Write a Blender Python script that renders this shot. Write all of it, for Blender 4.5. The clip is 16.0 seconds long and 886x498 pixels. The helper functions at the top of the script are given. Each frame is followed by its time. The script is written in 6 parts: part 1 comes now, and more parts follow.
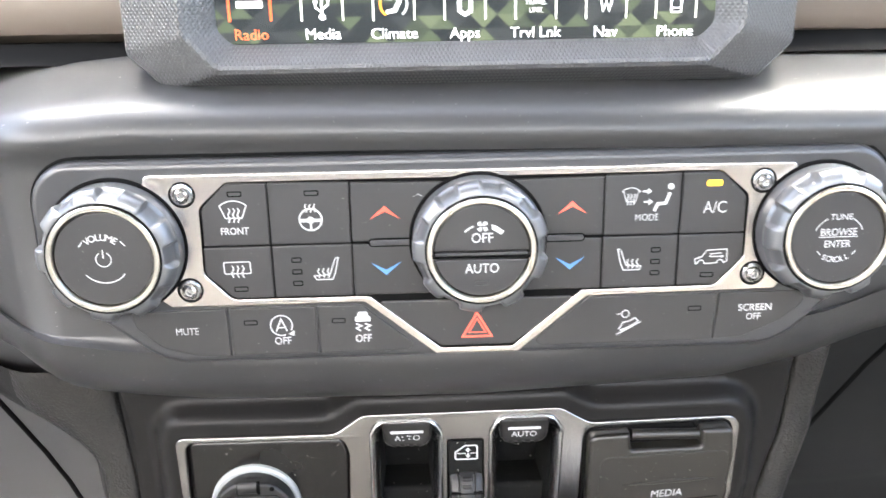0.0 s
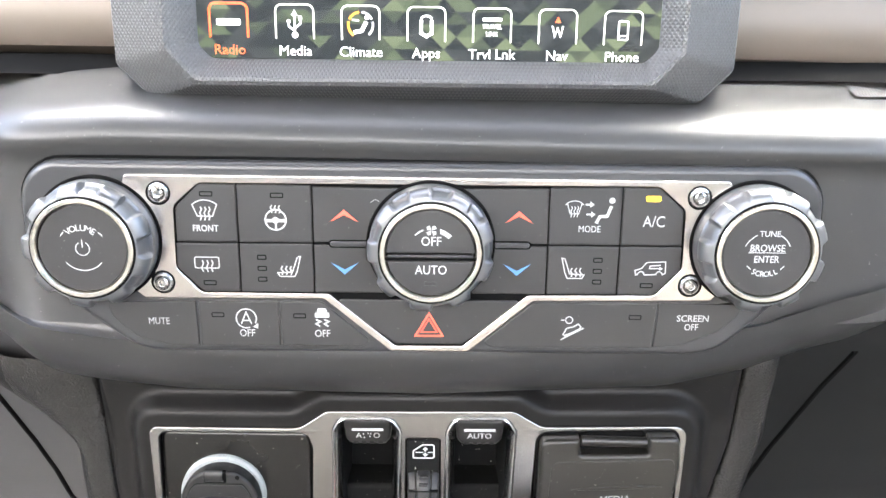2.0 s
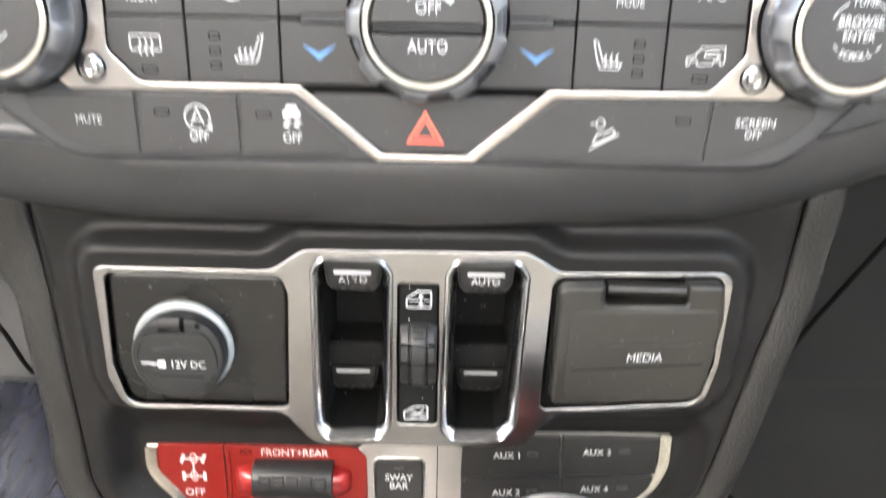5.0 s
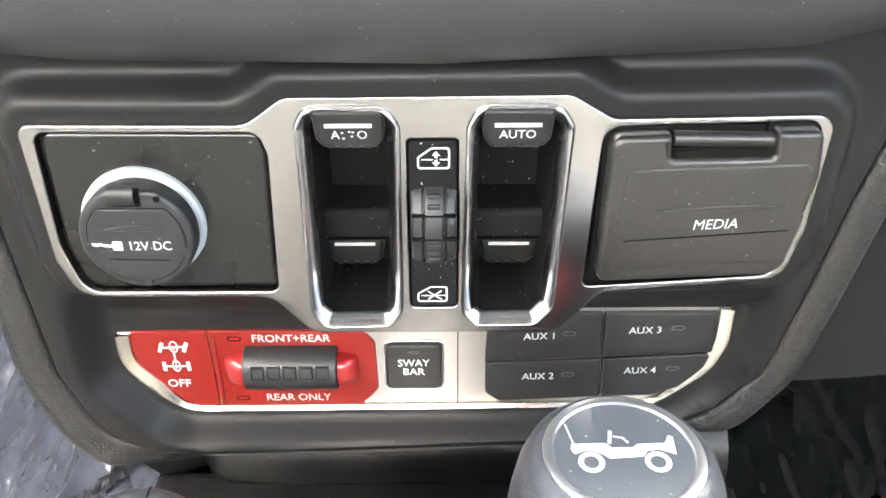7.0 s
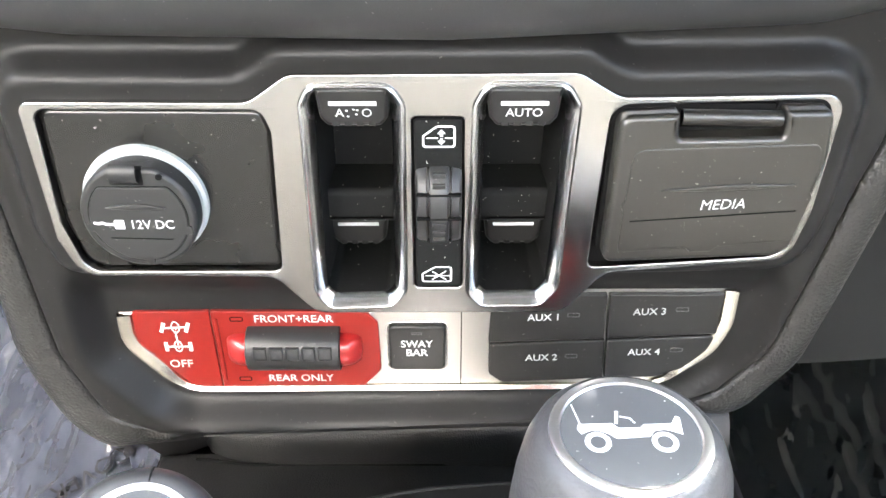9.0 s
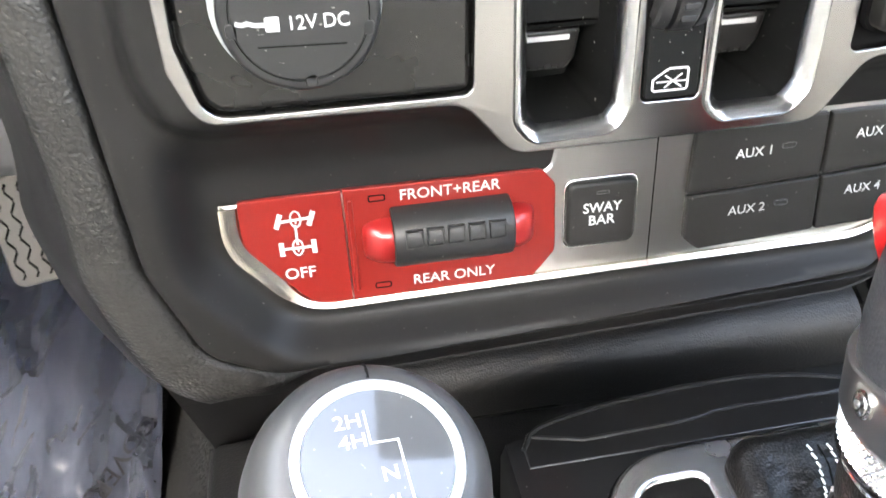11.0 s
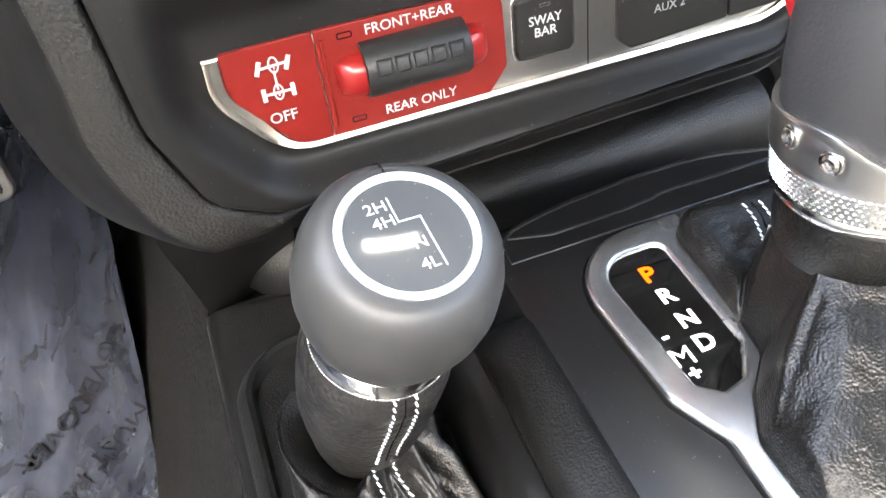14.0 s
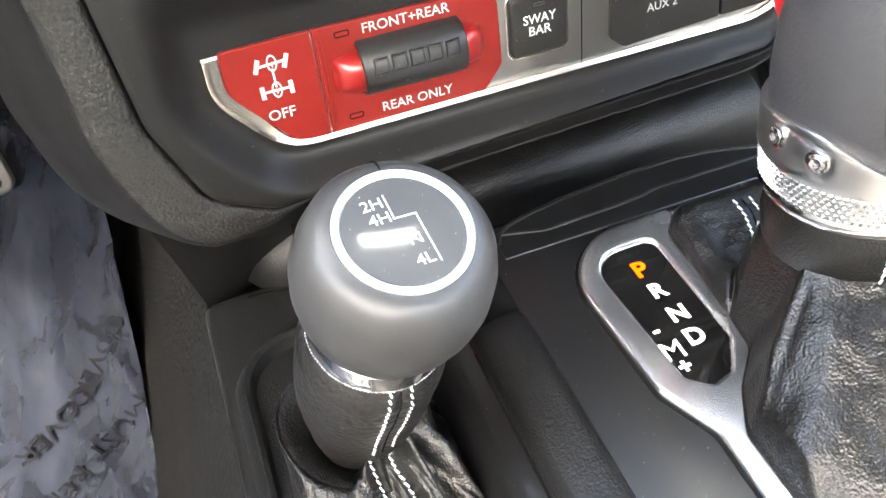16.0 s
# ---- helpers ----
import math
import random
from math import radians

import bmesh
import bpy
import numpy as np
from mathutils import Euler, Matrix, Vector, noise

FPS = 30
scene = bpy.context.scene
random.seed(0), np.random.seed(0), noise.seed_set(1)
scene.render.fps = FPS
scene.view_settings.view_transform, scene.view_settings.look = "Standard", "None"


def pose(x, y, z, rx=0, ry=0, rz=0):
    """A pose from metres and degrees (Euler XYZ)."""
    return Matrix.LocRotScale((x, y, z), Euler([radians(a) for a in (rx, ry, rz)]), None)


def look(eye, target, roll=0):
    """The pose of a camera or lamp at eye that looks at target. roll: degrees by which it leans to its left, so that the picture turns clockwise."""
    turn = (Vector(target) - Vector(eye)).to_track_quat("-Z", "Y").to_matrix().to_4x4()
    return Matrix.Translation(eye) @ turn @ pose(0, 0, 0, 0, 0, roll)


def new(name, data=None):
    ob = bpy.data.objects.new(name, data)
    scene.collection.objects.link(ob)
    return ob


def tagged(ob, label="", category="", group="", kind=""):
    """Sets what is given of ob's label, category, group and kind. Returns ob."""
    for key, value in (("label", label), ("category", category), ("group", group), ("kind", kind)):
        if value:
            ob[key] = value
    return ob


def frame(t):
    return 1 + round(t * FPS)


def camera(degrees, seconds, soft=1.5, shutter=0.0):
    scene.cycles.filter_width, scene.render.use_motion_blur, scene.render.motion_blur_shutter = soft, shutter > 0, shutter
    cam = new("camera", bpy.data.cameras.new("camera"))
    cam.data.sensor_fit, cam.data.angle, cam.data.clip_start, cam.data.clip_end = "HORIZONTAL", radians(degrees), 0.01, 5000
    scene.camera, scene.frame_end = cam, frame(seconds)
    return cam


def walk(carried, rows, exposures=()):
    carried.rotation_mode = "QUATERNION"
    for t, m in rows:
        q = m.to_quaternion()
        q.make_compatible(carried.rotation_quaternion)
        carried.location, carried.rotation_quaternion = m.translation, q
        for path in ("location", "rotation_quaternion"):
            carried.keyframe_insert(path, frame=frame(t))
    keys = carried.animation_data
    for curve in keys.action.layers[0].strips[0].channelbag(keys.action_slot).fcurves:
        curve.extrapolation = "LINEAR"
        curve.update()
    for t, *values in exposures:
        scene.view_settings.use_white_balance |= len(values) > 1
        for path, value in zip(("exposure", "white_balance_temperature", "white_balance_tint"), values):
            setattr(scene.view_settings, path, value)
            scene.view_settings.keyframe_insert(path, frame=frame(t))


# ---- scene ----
# camera: seconds, x, y, z, yaw, pitch, roll
cam = camera(55.7, 16.0, shutter=0.5)
PATH = [
    (0, -0.02282, -0.28286, 0.68821, -2.210, -17.710, -0.955),
    (0.5, -0.00627, -0.29741, 0.68640, -1.368, -17.517, -0.875),
    (1, -0.00289, -0.31069, 0.68727, -1.220, -16.768, -0.135),
    (1.5, 0.00172, -0.30786, 0.68309, -0.683, -15.711, 0.292),
    (2, 0.00252, -0.30725, 0.68352, -0.501, -15.353, 0.646),
    (2.5, 0.00342, -0.30712, 0.68267, -0.164, -14.974, 0.799),
    (3, 0.00475, -0.30781, 0.68162, 0.079, -14.343, 1.041),
    (3.5, 0.00294, -0.30622, 0.68186, -0.117, -13.988, 1.230),
    (4, 0.00386, -0.30256, 0.67865, 0.064, -14.546, 1.259),
    (4.5, 0.00471, -0.28436, 0.65741, 0.003, -15.902, 1.256),
    (5, 0.00550, -0.25842, 0.62416, -0.197, -20.334, 1.164),
    (5.2, 0.00686, -0.25015, 0.61043, -0.171, -21.441, 1.075),
    (7.3, -0.00081, -0.19490, 0.60332, -0.091, -32.273, -0.315),
    (7.5, -0.00122, -0.19590, 0.60389, -0.062, -32.642, -0.270),
    (8, -0.00168, -0.19762, 0.60506, -0.020, -32.985, -0.165),
    (8.5, -0.00162, -0.19594, 0.60431, -0.137, -32.778, -0.012),
    (9, -0.00197, -0.19553, 0.60099, -0.253, -32.399, 0.002),
    (9.5, -0.01495, -0.19437, 0.59009, -0.534, -31.516, -0.218),
    (9.7, -0.03225, -0.19061, 0.57779, -0.289, -31.155, -1.065),
    (11.8, -0.10635, -0.14960, 0.50660, -13.982, -30.326, -3.171),
    (12, -0.10989, -0.15367, 0.50618, -14.209, -31.570, -3.335),
    (12.5, -0.12067, -0.17261, 0.50911, -14.595, -35.600, -4.160),
    (13, -0.12710, -0.19643, 0.51969, -14.778, -37.950, -5.505),
    (13.5, -0.12488, -0.19265, 0.51921, -15.158, -37.959, -7.640),
    (14, -0.12198, -0.18737, 0.51723, -15.410, -38.280, -7.866),
    (14.5, -0.12412, -0.18899, 0.51626, -15.422, -38.540, -7.781),
    (15, -0.12080, -0.18925, 0.51942, -15.582, -38.685, -7.771),
    (15.5, -0.12183, -0.19083, 0.52160, -15.467, -38.844, -7.886),
    (16, -0.12220, -0.19094, 0.52075, -15.549, -38.764, -7.681),
]


def cam_pose(x, y, z, yaw, pitch, roll):
    return pose(x, y, z, 0, 0, yaw) @ pose(0, 0, 0, 90 + pitch, 0, 0) @ pose(0, 0, 0, 0, 0, roll)


EXPOSURE = [(0.0, 4.7, 6900, 8), (4.2, 4.68, 6900, 8), (5.1, 4.85, 7250, 7), (7.3, 5.28, 6950, 5), (9.6, 5.38, 6950, 5), (12.0, 5.0, 6950, 5), (14.0, 4.95, 7000, 5), (16.0, 5.1, 7100, 5)]
walk(cam, [(t, cam_pose(*r)) for t, *r in PATH], EXPOSURE)

# ---- world and sun: bright overcast daylight through the car's windows ----
world = bpy.data.worlds.new("sky")
scene.world = world
world.use_nodes = True
wn = world.node_tree.nodes
sky = wn.new("ShaderNodeTexSky")
sky.sky_type, sky.sun_disc = "NISHITA", False
sky.sun_elevation, sky.sun_rotation = radians(50), radians(200)
sky.air_density, sky.dust_density, sky.ozone_density = 1.0, 4.0, 1.0
wn["Background"].inputs["Strength"].default_value = 0.15
world.node_tree.links.new(sky.outputs["Color"], wn["Background"].inputs["Color"])
sun_data = bpy.data.lights.new("sun", "SUN")
sun_data.energy, sun_data.angle, sun_data.color = 1.2, radians(15), (1.0, 0.96, 0.9)
sun = new("sun", sun_data)
sun.matrix_world = look((0, 0, 3), (0.35, 0.75, 1.9))

# ---- helpers for meshes; lengths below are in millimetres ----
from mathutils import geometry

MM = 0.001


def mesh_of(name, bm, mat, smooth=35):
    bmesh.ops.recalc_face_normals(bm, faces=bm.faces)
    for v in bm.verts:
        v.co *= MM
    me = bpy.data.meshes.new(name)
    bm.to_mesh(me)
    bm.free()
    for m in mat if isinstance(mat, (list, tuple)) else [mat]:
        me.materials.append(m)
    if smooth:
        me.polygons.foreach_set("use_smooth", [True] * len(me.polygons))
        me.set_sharp_from_angle(angle=radians(smooth))
    return me


def part(name, bm, mat, parent=None, label="", smooth=35):
    ob = new(name, mesh_of(name, bm, mat, smooth))
    plate = ob.data.attributes.get("plate")
    if plate:
        ob.data.attributes.remove(plate)
        if smooth:
            ob.modifiers.new("weighted_normals", "WEIGHTED_NORMAL").keep_sharp = True
    if parent:
        ob.parent = parent
    if label:
        ob["label"] = label
    return ob


def thing(name, label, category, group="", kind=""):
    return tagged(new(name), label, category, group, kind)


def solo(name, bm, mat, label, category, group="", kind="", smooth=35):
    return tagged(part(name, bm, mat, None, "", smooth), label, category, group, kind)


def area2(p):
    return sum(p[i - 1][0] * p[i][1] - p[i][0] * p[i - 1][1] for i in range(len(p))) / 2


def ccw(p):
    return list(p) if area2(p) > 0 else list(reversed(p))


def rounded(points, radii, seg=5):
    """A closed outline with filleted corners."""
    out, n = [], len(points)
    for i, p in enumerate(points):
        r = radii[i] if isinstance(radii, (list, tuple)) else radii
        p = Vector(p)
        a, b = Vector(points[i - 1]) - p, Vector(points[(i + 1) % n]) - p
        la, lb = a.length, b.length
        a, b = a / la, b / lb
        ang = math.acos(max(-1, min(1, a.dot(b))))
        if r <= 0.01 or ang > 3.1:
            out.append(tuple(p))
            continue
        d = min(r / math.tan(ang / 2), 0.49 * la, 0.49 * lb)
        r2 = d * math.tan(ang / 2)
        c = p + (a + b).normalized() * (r2 / math.sin(ang / 2))
        s, e = p + a * d - c, p + b * d - c
        t0 = math.atan2(s.y, s.x)
        dt = (math.atan2(e.y, e.x) - t0 + math.pi) % (2 * math.pi) - math.pi
        out += [(c.x + r2 * math.cos(t0 + dt * k / seg), c.y + r2 * math.sin(t0 + dt * k / seg)) for k in range(seg + 1)]
    return out


def box_outline(x0, z0, x1, z1, r=1.0, seg=4):
    return rounded([(x0, z0), (x1, z0), (x1, z1), (x0, z1)], r, seg)


def circle(cx, cz, r, n=48, r2=None):
    return [(cx + r * math.cos(2 * math.pi * k / n), cz + (r2 or r) * math.sin(2 * math.pi * k / n)) for k in range(n)]


def grown(p, d):
    """The outline moved outwards by d (inwards: minus)."""
    p = ccw(p)
    n, out = len(p), []
    for i in range(n):
        a, b, c = Vector(p[i - 1]), Vector(p[i]), Vector(p[(i + 1) % n])
        u, v = (b - a), (c - b)
        u, v = (u.normalized() if u.length > 1e-6 else v.normalized()), (v.normalized() if v.length > 1e-6 else u.normalized())
        n1, n2 = Vector((u.y, -u.x)), Vector((v.y, -v.x))
        m = n1 + n2
        m = m.normalized() if m.length > 1e-6 else n1
        out.append(tuple(b + m * (d / max(0.5, m.dot(n1)))))
    return out


def at_xz(q, y):
    return Vector((q[0], y, q[1]))


def bridge(bm, a, b, close=True, mat=0):
    n = len(a)
    for i in range(n if close else n - 1):
        j = (i + 1) % n
        try:
            bm.faces.new((a[i], a[j], b[j], b[i])).material_index = mat
        except ValueError:
            pass


def ring(bm, pts):
    return [bm.verts.new(p) for p in pts]


def cap(bm, loops, mat=0):
    """Fill between the first ring of vertices and the rings that are its holes."""
    flat = [v for lp in loops for v in lp]
    for tri in geometry.tessellate_polygon([[Vector((v.co.x, v.co.z, 0)) for v in lp] for lp in loops]):
        try:
            bm.faces.new([flat[k] for k in tri]).material_index = mat
        except ValueError:
            pass


def slab(outline, front, back, bevel=0.4, holes=(), seg=3, bm=None, put=at_xz, closed=True, mat=0):
    """A plate in the x-z plane with its front (towards the cabin) at y = front, a rounded front edge, and holes."""
    bm = bm or bmesh.new()
    if not bm.faces.layers.int.get("plate"):
        bm.faces.layers.int.new("plate")
    fronts, backs = [], []
    for k, loop in enumerate([outline, *holes]):
        loop, sign = ccw(loop), (-1 if k == 0 else 1)
        rings = []
        steps = seg if bevel > 0 else 0
        for s in range(steps + 1):
            a = math.pi / 2 * s / steps if steps else math.pi / 2
            rings.append(ring(bm, [put(q, front + bevel * (1 - math.sin(a))) for q in grown(loop, sign * bevel * (1 - math.cos(a)) if bevel else 0)]))
        # s = 0 is the side of the edge, the last step the face
        rings.insert(0, ring(bm, [put(q, back) for q in loop]))
        rings = [rings[0], *rings[1:]]
        for a, b in zip(rings, rings[1:]):
            bridge(bm, a, b, True, mat)
        fronts.append(rings[-1])
        backs.append(rings[0])
    flat = [v for lp in fronts for v in lp]
    tess = geometry.tessellate_polygon([[Vector((*q, 0)) for q in flat_loop(lp, put)] for lp in fronts])
    for tri in tess:
        try:
            bm.faces.new([flat[k] for k in tri]).material_index = mat
        except ValueError:
            pass
    if closed:
        flat = [v for lp in backs for v in lp]
        for tri in geometry.tessellate_polygon([[Vector((*q, 0)) for q in flat_loop(lp, put)] for lp in backs]):
            try:
                bm.faces.new([flat[k] for k in tri]).material_index = mat
            except ValueError:
                pass
    return bm


def flat_loop(lp, put):
    if put is at_xz:
        return [(v.co.x, v.co.z) for v in lp]
    return [(v.co.x, v.co.y) for v in lp]


def at_xy(q, h):
    """For plates that lie on the console: depth counts downwards."""
    return Vector((q[0], q[1], -h))


def lathe(profile, n=48, wave=None, bm=None):
    """A body turned round the z axis from (radius, height) pairs; wave(angle, index) scales the radius."""
    bm = bm or bmesh.new()
    last = None
    for i, (r, h) in enumerate(profile):
        if r < 1e-4:
            now = [bm.verts.new((0, 0, h))]
        else:
            now = []
            for k in range(n):
                a = 2 * math.pi * k / n
                q = r * (wave(a, i) if wave else 1)
                now.append(bm.verts.new((q * math.cos(a), q * math.sin(a), h)))
        if last:
            if len(now) == 1 and len(last) > 1:
                for k in range(n):
                    bm.faces.new((last[k], last[(k + 1) % n], now[0]))
            elif len(last) == 1 and len(now) > 1:
                for k in range(n):
                    bm.faces.new((last[0], now[(k + 1) % n], now[k]))
            elif len(now) > 1:
                bridge(bm, last, now)
        last = now
    return bm


def moved(bm, m):
    bm.transform(m)
    return bm


def tilt_to(place, normal, spin=0.0):
    """A matrix in millimetres that turns the z axis to normal and moves to place."""
    n = Vector(normal).normalized()
    x = (Vector((1, 0, 0)) - n * n.x).normalized()
    y = n.cross(x)
    m = Matrix((x, y, n)).transposed().to_4x4()
    return Matrix.Translation(place) @ m @ Matrix.Rotation(spin, 4, "Z")


def loft(rows, bm=None, close_u=False, close_v=False, mat=0):
    """A skin over rows of points."""
    bm = bm or bmesh.new()
    rs = [ring(bm, r) for r in rows]
    for a, b in zip(rs, rs[1:]):
        bridge(bm, a, b, close_u, mat)
    if close_v:
        bridge(bm, rs[-1], rs[0], close_u, mat)
    return bm


def tube(path, r, n=6, bm=None):
    bm = bm or bmesh.new()
    pts = [Vector(p) for p in path]
    last = None
    for i, p in enumerate(pts):
        d = (pts[min(i + 1, len(pts) - 1)] - pts[max(i - 1, 0)]).normalized()
        q = d.to_track_quat("Z", "Y").to_matrix()
        rr = r[i] if isinstance(r, (list, tuple)) else r
        now = ring(bm, [p + q @ Vector((rr * math.cos(2 * math.pi * k / n), rr * math.sin(2 * math.pi * k / n), 0)) for k in range(n)])
        if last:
            bridge(bm, last, now)
        else:
            bm.faces.new(now)
        last = now
    bm.faces.new(last)
    return bm


def ribbon(bm, pts, w, lift=0.0, closed=False, h=0.06):
    """A flat printed line of width w in the local x-y plane."""
    pts = [Vector((p[0], p[1])) for p in pts]
    pts = [p for i, p in enumerate(pts) if i == 0 or (p - pts[i - 1]).length > 1e-4]
    w *= 0.84
    n = len(pts)
    left, right = [], []
    for i, p in enumerate(pts):
        a = pts[i - 1] if i or closed else None
        b = pts[(i + 1) % n] if i < n - 1 or closed else None
        u = (p - a).normalized() if a is not None else (b - p).normalized()
        v = (b - p).normalized() if b is not None else u
        m = Vector((-u.y - v.y, u.x + v.x))
        m = m.normalized() if m.length > 1e-6 else Vector((-u.y, u.x))
        k = w / 2 / max(0.4, m.dot(Vector((-u.y, u.x))))
        left.append(bm.verts.new((*(p + m * k), h + lift)))
        right.append(bm.verts.new((*(p - m * k), h + lift)))
    for i in range(n if closed else n - 1):
        j = (i + 1) % n
        bm.faces.new((left[i], right[i], right[j], left[j]))
    return bm


def blob(bm, pts, lift=0.0, h=0.06):
    """A flat printed patch."""
    vs = [bm.verts.new((p[0], p[1], h + lift)) for p in ccw(pts)]
    for tri in geometry.tessellate_polygon([[Vector((p[0], p[1], 0)) for p in ccw(pts)]]):
        bm.faces.new([vs[k] for k in tri])
    return bm


def arc(cx, cy, r, a0, a1, n=14):
    return [(cx + r * math.cos(radians(a0 + (a1 - a0) * k / n)), cy + r * math.sin(radians(a0 + (a1 - a0) * k / n))) for k in range(n + 1)]


def wall_m(x, y, z, spin=0.0):
    """Puts a print on a surface that faces the cabin (-y)."""
    return Matrix.Translation((x, y, z)) @ Matrix.Rotation(radians(90), 4, "X") @ Matrix.Rotation(radians(spin), 4, "Z")


def words(text, size, m, mat, parent, name="lettering", bold=0.0, space=1.0, stretch=1.0, shear=0.0, line=0.9):
    """Built-in font lettering, centred, as a mesh; size is the height of capitals in millimetres."""
    cu = bpy.data.curves.new(name, "FONT")
    if "M" in text:
        bold = 0.0
    cu.body, cu.align_x, cu.align_y = text, "CENTER", "CENTER"
    cu.size, cu.offset, cu.space_character, cu.shear, cu.space_line = size / 0.70, bold, space, shear, line
    cu.resolution_u = 3
    tmp = bpy.data.objects.new("tmp", cu)
    me = bpy.data.meshes.new_from_object(tmp)
    bpy.data.objects.remove(tmp)
    bm = bmesh.new()
    bm.from_mesh(me)
    bpy.data.meshes.remove(me)
    bm.transform(m @ Matrix.Translation((0, 0, 0.08)) @ Matrix.Diagonal((stretch, 1, 1, 1)))
    return part(name, bm, mat, parent, "", 0)


def print_part(name, bm, m, mat, parent):
    bm.transform(m)
    return part(name, bm, mat, parent, "", 0)


def smooth01(t):
    t = max(0.0, min(1.0, t))
    return t * t * (3 - 2 * t)


def outline_distances(pts, poly):
    """Signed distances of many points to an outline: minus inside."""
    pts, a = np.asarray(pts, float), np.asarray(poly, float)
    b = np.roll(a, -1, axis=0)
    best, inside = np.full(len(pts), 1e9), np.zeros(len(pts), bool)
    for p, q in zip(a, b):
        d = q - p
        t = np.clip(((pts - p) @ d) / (d @ d + 1e-12), 0, 1)
        best = np.minimum(best, ((pts - p - t[:, None] * d) ** 2).sum(1))
        if p[1] != q[1]:
            over = (p[1] > pts[:, 1]) != (q[1] > pts[:, 1])
            inside ^= over & (pts[:, 0] < d[0] * (pts[:, 1] - p[1]) / d[1] + p[0])
    return np.where(inside, -1, 1) * np.sqrt(best)


def outline_distance(p, poly):
    """Signed distance to an outline: minus inside."""
    x, z = p
    best, inside, n = 1e9, False, len(poly)
    for i in range(n):
        (ax, az), (bx, bz) = poly[i - 1], poly[i]
        dx, dz = bx - ax, bz - az
        t = max(0, min(1, ((x - ax) * dx + (z - az) * dz) / (dx * dx + dz * dz + 1e-12)))
        best = min(best, (x - ax - t * dx) ** 2 + (z - az - t * dz) ** 2)
        if (az > z) != (bz > z) and x < (bx - ax) * (z - az) / (bz - az) + ax:
            inside = not inside
    return -math.sqrt(best) if inside else math.sqrt(best)


